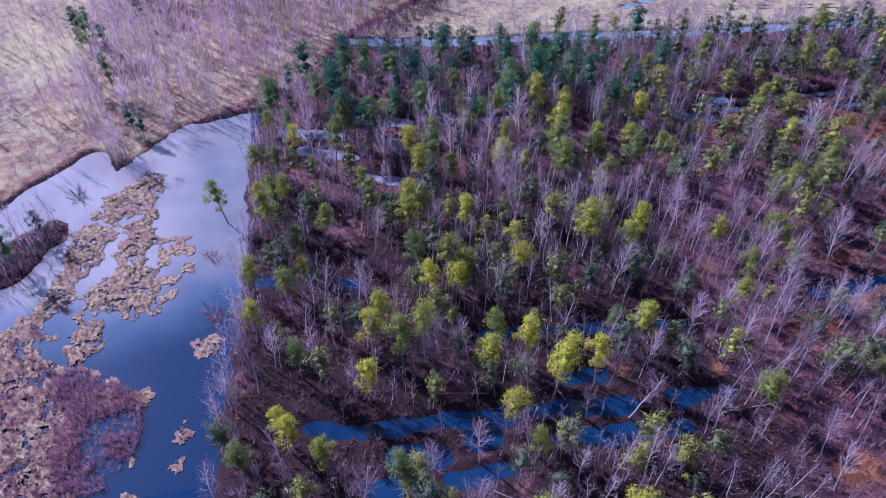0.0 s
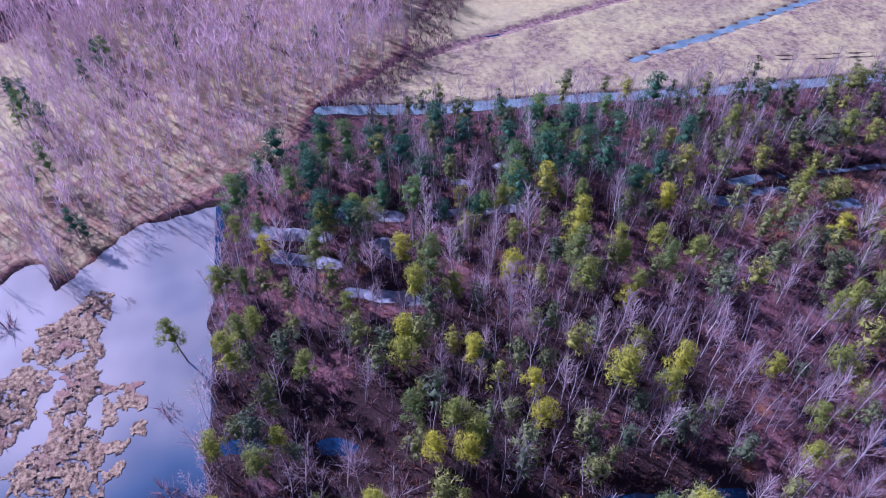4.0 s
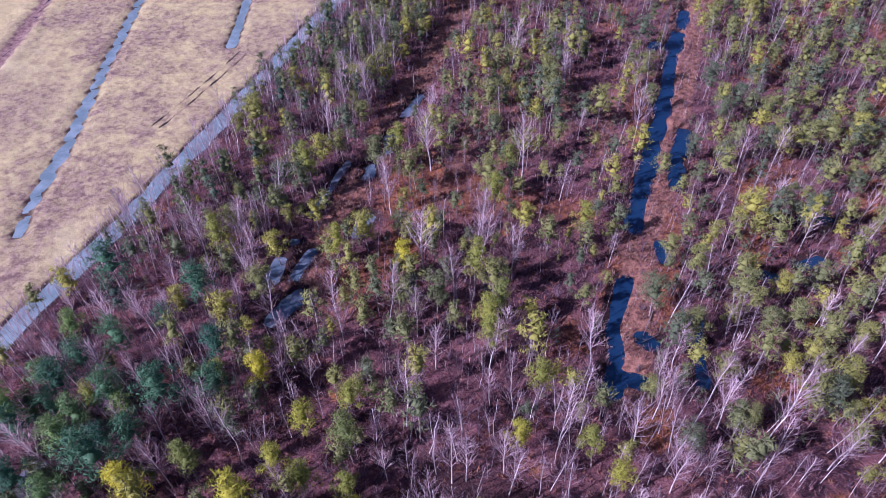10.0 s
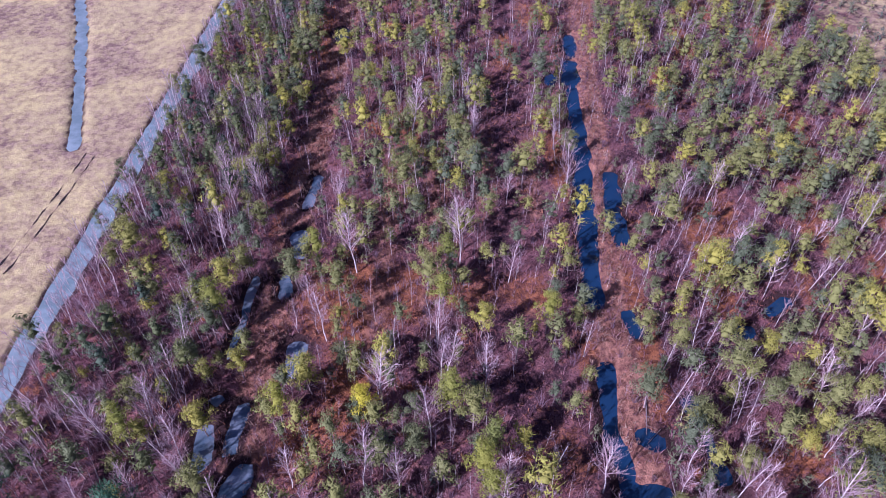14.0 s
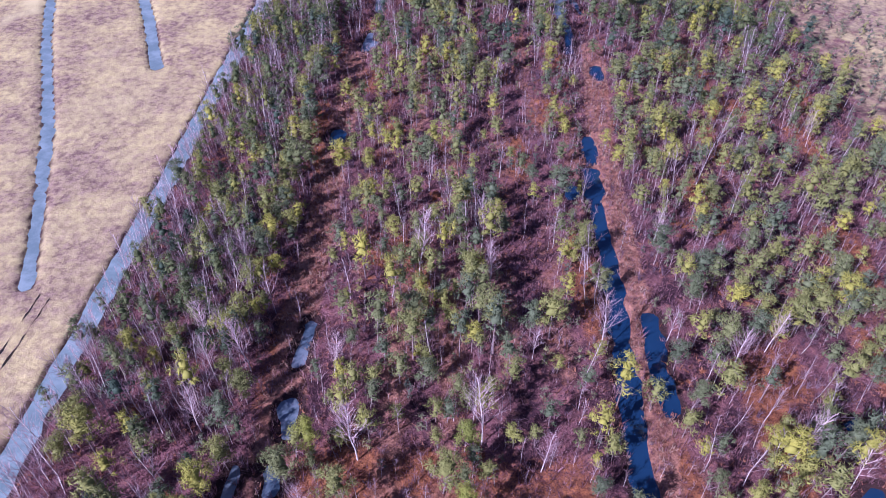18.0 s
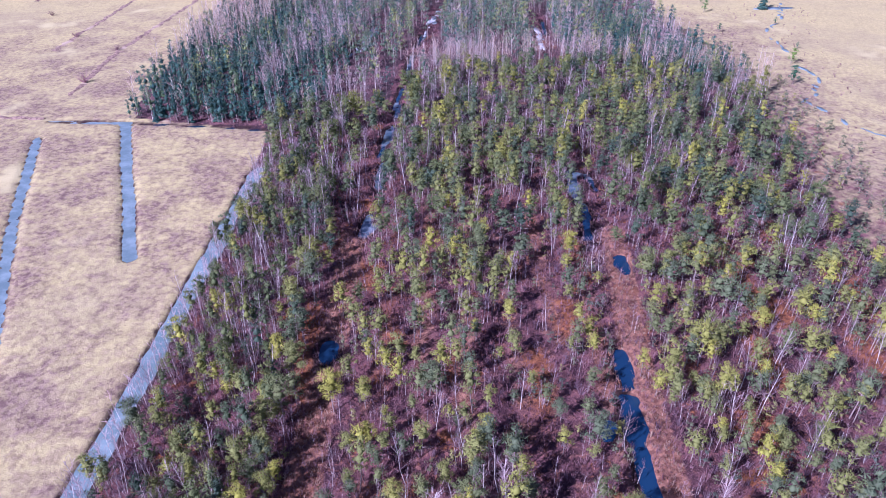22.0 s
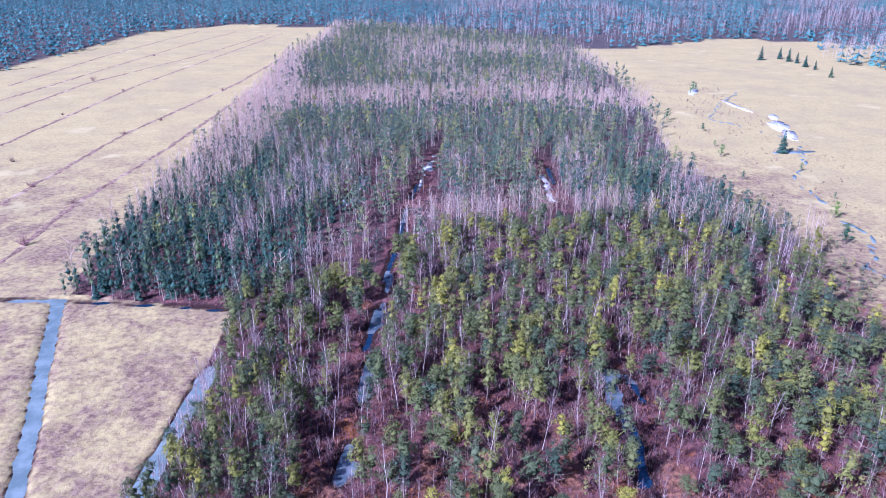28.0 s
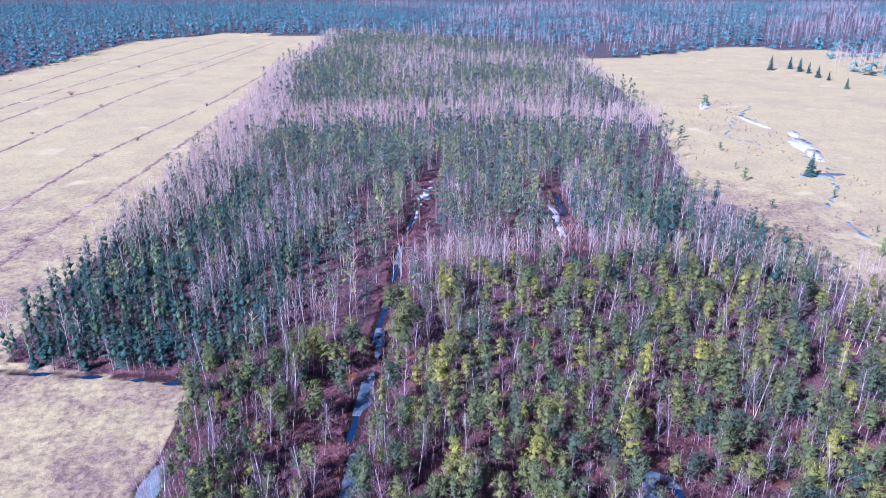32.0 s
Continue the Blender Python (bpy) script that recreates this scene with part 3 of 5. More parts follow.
ribbon("pale_pool_ice", [(line, half) for line, half in ICED_AND_GLARE if line[0][1] <= 30], 0.03, M_POOLGLARE, "flooded pools among dark pines, painted lilac-white as sky glare")
# the pond's surface: paleness painted for reflected sky, fading to dark open water
px, py = np.meshgrid(np.arange(-40, 30.1, 2.0), np.arange(-96, -34.9, 2.0))
cell = np.arange(px.size).reshape(px.shape)
pond_ice = mesh_object("pond_ice", np.stack([px, py, np.full(px.shape, 0.012)], -1).reshape(-1, 3),
                       np.stack([cell[:-1, :-1], cell[:-1, 1:], cell[1:, 1:], cell[1:, :-1]], -1).reshape(-1, 4), [M_PONDSHEEN])
pond_ice.data.attributes.new("ice", "FLOAT", "POINT").data.foreach_set("value", ((1.0 - smooth(px, -6, 18)) * (1 - 0.3 * smooth(py, -50, -41))).ravel().astype(np.float32))
tagged(pond_ice, "pond water painted pale like reflected sky, fading to dark blue", "ice", kind="structure")


def band(line, half, r, step=2.5, stray=0.25):
    """A rough-edged low bank of turf along a line, as vertices and quads."""
    p = np.array(line, float)
    run = np.r_[0, np.cumsum(np.hypot(*np.diff(p, axis=0).T))]
    at = np.arange(0, run[-1], step)
    q = np.stack([np.interp(at, run, p[:, 0]), np.interp(at, run, p[:, 1])], 1)
    d = np.gradient(q, axis=0)
    d /= np.linalg.norm(d, axis=1)[:, None]
    side = np.stack([-d[:, 1], d[:, 0]], 1)
    q = q + side * r.normal(size=(len(q), 1)) * stray
    wide = half * (0.35 + 1.1 * r.random((len(q), 2)))
    rows = [np.c_[q + side * wide[:, :1], np.full(len(q), 0.3)], np.c_[q, 0.42 + 0.2 * r.random(len(q))], np.c_[q - side * wide[:, 1:], np.full(len(q), 0.3)]]
    V = np.stack(rows, 1).reshape(-1, 3)
    F = [(3 * i + k, 3 * i + k + 1, 3 * i + k + 4, 3 * i + k + 3) for i in range(len(q) - 1) for k in (0, 1)]
    return V, F


def turf_material():
    n = Nodes("rough_brown_turf")
    colour = n.mix(n.step(n.noise(1.2, 5, 0.7), 0.35, 0.65), (0.14, 0.085, 0.075), (0.42, 0.29, 0.22))
    return n.done(n.mix(n.step(n.noise(9, 4), 0.5, 0.65), colour, (0.5, 0.38, 0.28)), 0.95)


def raft_material():
    n = Nodes("flattened_sedge")
    colour = n.mix(n.step(n.noise(0.5, 5, 0.7), 0.35, 0.65), (0.1, 0.06, 0.04), (0.46, 0.33, 0.2))
    colour = n.mix(n.step(n.noise(5, 3), 0.5, 0.68), colour, n.mix(n.noise(0.4, 4), (0.18, 0.09, 0.075), (0.4, 0.25, 0.19)))
    n.bump(n.noise(0.35, 4), 0.8, 0.15)
    return n.done(colour, 0.95)


def rut_material():
    n = Nodes("pressed_grass")
    return n.done(n.mix(n.step(n.noise(0.8, 5, 0.7), 0.35, 0.65), (0.25, 0.17, 0.12), (0.44, 0.33, 0.23)), 0.95)


M_TURF, M_RAFT, M_RUT = turf_material(), raft_material(), rut_material()
for line in DRY_LINES[2:]:
    tagged(mesh_object("turf_bank", *band(line, 1.1, rng), [M_TURF]), "low brown turf bank along an old field drain", "bank", kind="structure")
for off in (0.0, 1.5):
    V, F = band([(-53.2 - off, 90), (-53.8 - off, 82), (-55 - off, 72), (-56.4 - off, 64)], 0.09, rng, 1.2, 0.05)
    V[:, 2] -= 0.07
    tagged(mesh_object("wheel_rut", V, F, [M_RUT]), "dark wheel rut pressed into the straw meadow", "rut", kind="structure")


def sheet(name, x, y, rx, ry, turn, height, mat, label, r):
    """A flat ragged patch with a thin rim."""
    n = 64
    a = np.arange(n) * 2 * np.pi / n
    k = 0.75 + 0.35 * (lumps(np.cos(a) * 3 + x, np.sin(a) * 3 + y, 0.8) - 0.5) + 0.25 * r.random(n)
    px, py = np.cos(a) * rx * k, np.sin(a) * ry * k
    c, s = math.cos(turn), math.sin(turn)
    rim = np.stack([x + px * c - py * s, y + px * s + py * c], 1)
    V = np.r_[[(x, y, height)], np.c_[rim, np.full(n, height)], np.c_[rim * 1.0, np.full(n, height - 0.3)]]
    F = [(0, i + 1, (i + 1) % n + 1) for i in range(n)]
    F += [t for i in range(n) for t in ((i + 1, n + i + 1, n + (i + 1) % n + 1), (i + 1, n + (i + 1) % n + 1, (i + 1) % n + 1))]
    return tagged(mesh_object(name, V, F, [mat]), label, "snow", kind="structure")


for sx, sy, srx, sry in ((152, 364, 11, 3.4), (156, 382, 13, 4.6), (163, 401, 8, 2.6)):
    sheet("snow_sheet", sx, sy, srx, sry, 1.2, 0.40, M_SNOW, "sheet of melting snow on the pale meadow", rng)
sheet("snow_sheet", 139, 336, 10, 2.4, 0.1, 0.39, M_ICE, "wet grey ice beside melting meadow snow", rng)
sheet("snow_sheet", 157, 427, 17, 2.2, 1.6, 0.40, M_SNOW, "narrow streak of old snow on the meadow", rng)
sheet("snow_sheet", 151, 470, 14, 2.6, 1.1, 0.40, M_SNOW, "small patch of old snow on the meadow", rng)


# ---- trees: shapes ----
class Shape:
    """Triangles with a material slot each."""

    def __init__(self):
        self.v, self.f, self.m, self.n = [], [], [], 0

    def add(self, verts, faces, slot):
        verts, faces = np.asarray(verts, float).reshape(-1, 3), np.asarray(faces, int).reshape(-1, 3)
        self.v.append(verts), self.f.append(faces + self.n), self.m.append(np.full(len(faces), slot))
        self.n += len(verts)

    def tube(self, path, radii, sides, slot):
        path = np.asarray(path, float)
        ang = np.arange(sides) * 2 * np.pi / sides
        way = path[-1] - path[0]
        way = way / np.linalg.norm(way)
        a = np.cross(way, (0.3, 0.9, 0.1))
        a /= np.linalg.norm(a)
        b = np.cross(way, a)
        ring = np.cos(ang)[:, None] * a + np.sin(ang)[:, None] * b
        verts = (path[:, None] + ring[None] * np.asarray(radii)[:, None, None]).reshape(-1, 3)
        faces = []
        for i in range(len(path) - 1):
            for k in range(sides):
                p, q = i * sides + k, i * sides + (k + 1) % sides
                faces += [(p, q, q + sides), (p, q + sides, p + sides)]
        self.add(verts, faces, slot)

    def spike(self, start, end, width, slot, r):
        """A thin twig: one long triangle."""
        start, end = np.asarray(start), np.asarray(end)
        side = np.cross(end - start, r.normal(size=start.shape))
        side /= np.linalg.norm(side, axis=-1, keepdims=True) + 1e-9
        verts = np.stack([start - side * width / 2, start + side * width / 2, end], -2).reshape(-1, 3)
        self.add(verts, np.arange(len(verts)).reshape(-1, 3), slot)

    def tufts(self, centre, spread, count, size, slot, r):
        """Small needle tufts round a centre."""
        d = r.normal(size=(count, 3))
        d /= np.linalg.norm(d, axis=1)[:, None]
        c = centre + d * (r.random((count, 1)) ** 0.45) * spread
        a = r.normal(size=(count, 3)) * (1, 1, 0.55) + d * 0.7 * (1, 1, 0.8)
        a /= np.linalg.norm(a, axis=1)[:, None]
        b = np.cross(a, r.normal(size=(count, 3)))
        b /= np.linalg.norm(b, axis=1)[:, None]
        s = size * (0.65 + 0.7 * r.random((count, 1)))
        verts = np.stack([c - b * s * 0.36 - a * s * 0.35, c + b * s * 0.36 - a * s * 0.35, c + a * s * 0.8], 1).reshape(-1, 3)
        self.add(verts, np.arange(len(verts)).reshape(-1, 3), slot)

    def needles(self, c, out, s, slot, r):
        """Needle sprays at c that lie like shingles on a crown whose outside is out."""
        a = np.cross(out, r.normal(size=out.shape))
        a = a / (np.linalg.norm(a, axis=1)[:, None] + 1e-9) + out * 0.35 * r.random((len(out), 1)) + (0, 0, 0.15)
        b = np.cross(out + r.normal(size=out.shape) * 0.28, a)
        b /= np.linalg.norm(b, axis=1)[:, None] + 1e-9
        fan = r.random((len(out), 1)) < 0.45                                       # some stand out as thin sprays
        a = np.where(fan, out + r.normal(size=out.shape) * 0.45 + (0, 0, 0.2), a)
        wide = np.where(fan, 0.11, 0.19)
        verts = np.stack([c - b * s * wide - a * s * 0.4, c + b * s * wide - a * s * 0.4, c + a * s * 0.75], 1).reshape(-1, 3)
        self.add(verts, np.arange(len(verts)).reshape(-1, 3), slot)

    def arrays(self, slot=None):
        v, f, m = np.concatenate(self.v), np.concatenate(self.f), np.concatenate(self.m)
        if slot is None:
            return v, f, m
        f = f[m == slot]
        used, back = np.unique(f, return_inverse=True)
        return v[used], back.reshape(-1, 3), None


def trunk_path(r, height, lean, wobble, count=6):
    k = np.linspace(0, 1, count)
    az = r.random() * 6.28
    bend = np.cumsum(r.normal(size=(count, 2)), 0) * wobble * height / count
    bend -= bend[0]
    x = np.cos(az) * lean * height * k**1.2 + bend[:, 0]
    y = np.sin(az) * lean * height * k**1.2 + bend[:, 1]
    return np.stack([x, y, height * k - 0.05], 1)


def along(path, k):
    s = k * (len(path) - 1)
    i = min(int(s), len(path) - 2)
    return path[i] + (path[i + 1] - path[i]) * (s - i)


def pine(seed, height, base=0.45, spread=1.25, level=2, lean=0.06, limbs=16, cone=0.0):
    """Slots: 0 trunk and limbs, 1 needles, in clumps at the limbs' ends. level 2 near, 1 middle, 0 far."""
    r, s = np.random.default_rng(seed), Shape()
    path = trunk_path(r, height, lean * r.random() * 2, 0.05, (3, 4, 6)[level])
    s.tube(path, np.linspace(0.013, 0.004, len(path)) * height + 0.01, (3, 3, 5)[level], 0)
    limbs = (limbs, 12, limbs)[level]
    n, size = ((12 if limbs > 6 else 9, 0.66 * (9 / limbs) ** 0.8), (25, 0.46), (72, 0.3))[level]
    turn, gone = r.random() * 6, r.random() * 6.28
    for i in range(limbs + 1):
        rel = min(1.0, (i + r.random() * 0.8) / limbs)
        p = along(path, min(base + (1 - base) * rel, 0.985))
        round_ = math.sin(math.pi * min(1, 0.3 + 0.62 * rel)) ** 0.8
        reach = spread * ((1 - cone) * round_ + cone * (1.12 - rel)) * (0.3 + 0.6 * r.random())
        turn += 2.4 + r.normal() * 0.4
        reach *= 1 - 0.4 * max(0, math.cos(turn - gone))
        if i == limbs:
            p, reach = path[-1], 0.05 * spread
        way = np.array([math.cos(turn), math.sin(turn), 0.1 + 0.5 * rel + 0.12 * r.normal()])
        tip = p + reach * way
        if level == 2:
            s.tube([p, tip], [0.01 + 0.004 * height / 6, 0.005], 3, 0)
        elif level:
            s.spike([p], [tip], 0.045, 0, r)
        clump = spread * (0.27 + 0.2 * r.random()) * (1 - 0.35 * cone * rel)
        d = r.normal(size=(n, 3))
        d /= np.linalg.norm(d, axis=1)[:, None]
        d[:, 2] = np.where(d[:, 2] < -0.3, -d[:, 2], d[:, 2])
        c = tip + d * (0.35 + 0.65 * r.random((n, 1)) ** 0.6) * clump * (1, 1, 0.62)
        out = d + 0.45 * way * (1, 1, 0) + (0, 0, 0.25)
        out /= np.linalg.norm(out, axis=1)[:, None]
        s.needles(c, out, size * (0.6 + 0.7 * r.random((n, 1))), 1, r)
    for k in (0.35, 0.65) if level else (0.45,):
        v = np.array([(1, 0, 0), (0, 1, 0), (-1, 0, 0), (0, -1, 0), (0, 0, 1), (0, 0, -1)]) * ((0.18 if level == 0 else 0.28) + 0.22 * r.random((6, 1)))
        v = v * (spread, spread, height * (1 - base) * 0.45) * (1 - 0.4 * cone * k)
        s.add(along(path, base + (1 - base) * k) + v, [(0, 1, 4), (1, 2, 4), (2, 3, 4), (3, 0, 4), (1, 0, 5), (2, 1, 5), (3, 2, 5), (0, 3, 5)], 1)
    for i in range((0, 15, 42)[level]):
        p = along(path, base * (0.45 + 0.85 * r.random()))
        a = r.random() * 6.28
        tip = p + spread * (0.45 + 0.5 * r.random()) * np.array([math.cos(a), math.sin(a), 0.05 + 0.45 * r.random()])
        s.spike([p], [tip], 0.06 if level == 1 else 0.035, 0, r)
    return s


def birch(seed, height, lean=0.1, full=1.0, level=2):
    """Slots: 0 white trunk, 1 branches and twigs."""
    r, s = np.random.default_rng(seed), Shape()
    path = trunk_path(r, height, lean, 0.07, (3, 4, 6)[level])
    s.tube(path, np.linspace(*((0.005, 0.002), (0.0055, 0.002), (0.0068, 0.0025))[level], len(path)) * height + 0.01, (3, 3, 5)[level], 0)
    count = int((9, 15, 26)[level] * full)
    turn = r.random() * 6
    for i in range(count):
        k = 0.3 + 0.68 * (i + r.random() * 0.7) / count
        p = along(path, min(k, 0.98))
        rel = (k - 0.3) / 0.7
        reach = height * (0.24 * (1 - rel) ** 0.8 + 0.06) * (0.7 + 0.6 * r.random())
        turn += 2.4 + r.normal() * 0.5
        up = 1.2 + 1.0 * r.random()
        way = np.array([math.cos(turn), math.sin(turn), up]) / math.hypot(1, up)
        tip = p + way * reach
        if level == 0:
            s.spike([p], [tip], 0.13, 1, r)
            start = p + way * reach * np.array([[0.25], [0.45]])
            s.spike(start, tip + r.normal(size=(2, 3)) * reach * 0.34, 0.1, 1, r)
            continue
        s.spike([p, p], [tip, tip], 0.06, 1, r)
        n = (0, 6, 12)[level]
        k2 = 0.25 + 0.75 * r.random((n, 1))
        start = p + (tip - p) * k2
        end = start + (way * 0.9 + r.normal(size=(n, 3)) * 0.42 + (0, 0, 0.3)) * reach * (0.28 + 0.3 * r.random((n, 1)))
        s.spike(start, end, 0.022 if level == 2 else 0.034, 1, r)
    return s


def sapling(seed, height, width=0.05):
    """A thin bare stem with a few upright twigs, cheap enough for thickets. Slots: 0 stem, 1 twigs."""
    r, s = np.random.default_rng(seed), Shape()
    path = trunk_path(r, height, 0.12 * r.random(), 0.06, 3)
    s.tube(path, [0.004 * height + 0.01, 0.003 * height + 0.008, 0.006], 3, 0)
    n = 14
    k = 0.3 + 0.65 * r.random(n)
    p = np.array([along(path, v) for v in k])
    a, reach = r.random(n) * 6.28, height * (0.1 + 0.16 * r.random(n))
    tip = p + np.stack([np.cos(a) * reach * 0.55, np.sin(a) * reach * 0.55, reach], 1)
    s.spike(p, tip, width, 1, r)
    mid = p + (tip - p) * 0.4
    s.spike(mid, tip + r.normal(size=(n, 3)) * 0.3, width * 0.85, 1, r)
    return s


def spruce(seed, height, level=1, wide=0.17):
    """Slots: 0 trunk, 1 drooping needle boughs."""
    r, s = np.random.default_rng(seed), Shape()
    s.tube([(0, 0, -0.05), (0, 0, height * 0.95)], [0.014 * height, 0.01], 3, 0)
    tiers = (4, 11, 15)[level]
    for i in range(tiers):
        rel = i / tiers
        z = height * (0.1 + 0.88 * rel)
        reach = height * wide * (1 - rel) ** 0.85 + 0.12
        n = max(4, int((5, 9, 12)[level] * (1 - rel * 0.5)))
        a = np.arange(n) * 6.283 / n + r.random() * 6 + 0.3 * r.normal(size=n)
        out = reach * (0.5 + 0.8 * r.random(n))
        tip = np.stack([np.cos(a) * out, np.sin(a) * out, z - 0.32 * out + 0.045 * height * r.normal(size=n)], 1)
        w = out * 0.48
        root = np.stack([0 * a, 0 * a, np.full(n, z + 0.12 * height / tiers)], 1)
        side = np.stack([-np.sin(a) * w, np.cos(a) * w, np.zeros(n)], 1)
        mid = root + (tip - root) * 0.6
        low = mid + side - (0, 0, 0.12), mid - side - (0, 0, 0.12)
        verts = np.stack([root, low[0], tip, root, tip, low[1]], 1).reshape(-1, 3)
        s.add(verts, np.arange(len(verts)).reshape(-1, 3), 1)
        if level:
            for t in tip[::2]:
                s.tufts(t * (0.75, 0.75, 1), np.array([0.4, 0.4, 0.2]), 3, 0.5, 1, r)
    s.tufts(np.array([0, 0, height * 0.96]), np.array([0.15, 0.15, 0.4]), 6, 0.35, 1, r)
    return s


def brush(seed, height, count=9, spread=0.5, width=0.05, forks=True):
    r, s = np.random.default_rng(seed), Shape()
    a, k = r.random(count) * 6.28, r.random(count)
    root = np.stack([np.cos(a) * 0.12, np.sin(a) * 0.12, np.zeros(count) - 0.05], 1)
    tip = np.stack([np.cos(a) * spread * k, np.sin(a) * spread * k, height * (0.6 + 0.4 * r.random(count))], 1)
    s.spike(root, tip, width, 0, r)
    if not forks:
        return s
    mid = root + (tip - root) * 0.5
    s.spike(mid, mid + (tip - root) * 0.4 + r.normal(size=(count, 3)) * 0.22 * spread, width * 0.8, 0, r)
    return s


def planted(name, shapes, where, sizes, mats, label, category, r, floor=-9.0):
    """Many plants in one mesh, of kind stuff."""
    where = np.asarray(where, float).reshape(-1, 2)
    if not len(where):
        return None
    pick, turn, tint = r.integers(len(shapes), size=len(where)), r.random(len(where)) * 6.283, r.random(len(where))
    level = np.maximum(ground_height(where[:, 0], where[:, 1]), floor)
    V, F, M, T, n = [], [], [], [], 0
    for k, s in enumerate(shapes):
        mine = np.flatnonzero(pick == k)
        if not len(mine):
            continue
        v, f, m = s.arrays()
        c, sn, z = np.cos(turn[mine])[:, None], np.sin(turn[mine])[:, None], np.asarray(sizes)[mine][:, None]
        x = (v[None, :, 0] * c - v[None, :, 1] * sn) * z + where[mine, 0][:, None]
        y = (v[None, :, 0] * sn + v[None, :, 1] * c) * z + where[mine, 1][:, None]
        V.append(np.stack([x, y, v[None, :, 2] * z + level[mine][:, None]], -1).reshape(-1, 3))
        F.append((f[None] + (np.arange(len(mine)) * len(v))[:, None, None] + n).reshape(-1, 3))
        M.append(np.tile(m, len(mine))), T.append(np.repeat(tint[mine], len(v)))
        n += len(mine) * len(v)
    return tagged(mesh_object(name, np.concatenate(V), np.concatenate(F), mats, np.concatenate(M), np.concatenate(T)), label, category, kind="stuff")


def ground_height(x, y):
    i = np.clip(np.searchsorted(gx, x) - 1, 0, len(gx) - 2)
    j = np.clip(np.searchsorted(gy, y) - 1, 0, len(gy) - 2)
    u, v = (x - gx[i]) / (gx[i + 1] - gx[i]), (y - gy[j]) / (gy[j + 1] - gy[j])
    return (Z[j, i] * (1 - u) + Z[j, i + 1] * u) * (1 - v) + (Z[j + 1, i] * (1 - u) + Z[j + 1, i + 1] * u) * v


def scatter(poly, spacing, keep, r, dry=0.3):
    """Loose points inside an outline; keep(x, y) gives the chance of each; none in water."""
    p = np.array(poly)
    x, y = np.meshgrid(np.arange(p[:, 0].min(), p[:, 0].max(), spacing), np.arange(p[:, 1].min(), p[:, 1].max(), spacing))
    x, y = x.ravel() + (r.random(x.size) - 0.5) * spacing * 0.95, y.ravel() + (r.random(y.size) - 0.5) * spacing * 0.95
    ok = inside(poly, x, y)
    x, y = x[ok], y[ok]
    ok = r.random(len(x)) < keep(x, y)
    x, y = x[ok], y[ok]
    ok = water_gap(x, y) > dry
    return np.stack([x[ok], y[ok]], 1)


def template(name, shape, mats, names, label, group):
    """A tree as a thing with a trunk and a crown, far below the ground until it is copied."""
    root = new(name)
    root.empty_display_size = 0.3
    for slot, (mat, part_name) in enumerate(zip(mats, names)):
        v, f, _ = shape.arrays(slot)
        mesh_object(part_name, v, f, [mat], parent=root)
    return tagged(root, label, "tree", group)


def plant(kinds, where, sizes, r):
    """The first copies use the templates themselves."""
    fresh = list(kinds)
    for (x, y), size in zip(where, sizes):
        k = r.integers(len(kinds))
        m = pose(x, y, float(ground_height(np.array([x]), np.array([y]))[0]), 0, 0, r.random() * 360) @ Matrix.Scale(float(size), 4)
        if kinds[k] in fresh:
            fresh.remove(kinds[k])
            kinds[k].matrix_basis = m
        else:
            copy_thing(kinds[k], m)
    for ob in fresh:
        for o in (*ob.children_recursive, ob):
            bpy.data.objects.remove(o)


def thin(points, others, gap_m):
    """Drops points that stand too near to the others."""
    if not len(others):
        return points
    d = np.min(np.hypot(points[:, None, 0] - others[None, :, 0], points[:, None, 1] - others[None, :, 1]), 1)
    return points[d > gap_m]


# ---- trees that stand out, each at its place ----
PINES_SOUTH = [(-8.7, -38.6), (-3, -32.1), (-0.8, -26), (5.9, -14.7), (8.6, -2.5), (10.2, -9.6), (8.6, -31.2), (10.5, -13.4), (17.2, -21.4), (19.2, -29.6), (20.8, -18.5), (19.2, -8),
               (21.7, -4.9), (25.5, 1.6), (20.7, 4.9), (21.6, 7.8), (-13.9, 8.8), (-6.1, 6.8), (-12.9, 14.5), (-3.3, 11.9), (-10.4, -10.1), (-16.1, -23.4), (-14.2, -31.3), (-9.6, -20),
               (28.1, -30.9), (31.1, -27.6), (26.8, -3.7), (28.3, -8.2), (23.3, -22.6), (16.1, 23.5), (32.2, 16.7), (10, 10.8)]
PINES_TURN = [(-18.5, 23.6), (-8.8, 22.2), (-6.7, 18.2), (-9.7, 13.2), (-5.5, 13.9), (-12.5, 8.2), (8.8, 23.1), (18.1, 21.6), (3.2, 36), (-12.6, 19.5), (-23, 22.7), (-33.5, 16.6), (-20.6, 12.5),
              (-24.7, 8.4), (-9.5, 6.7), (7, 13.4)]
PINES_EAST = [(20.8, 44.8), (25.2, 51.2), (34.7, 50.9), (30.7, 48), (28.9, 44.5), (33, 44.2), (24.7, 39.9), (28.1, 36.3), (39.1, 43.5), (37.9, 34.3), (30.9, 31.3), (40.5, 38), (21.2, 32.9),
              (25, 75.7), (48.2, 64.6), (25.1, 60.2), (48, 83.9), (46.6, 72.3), (27.2, 93.8), (38.5, 105), (32.1, 109.3), (46.3, 129.4), (39.8, 148.9), (32.7, 145.3)]
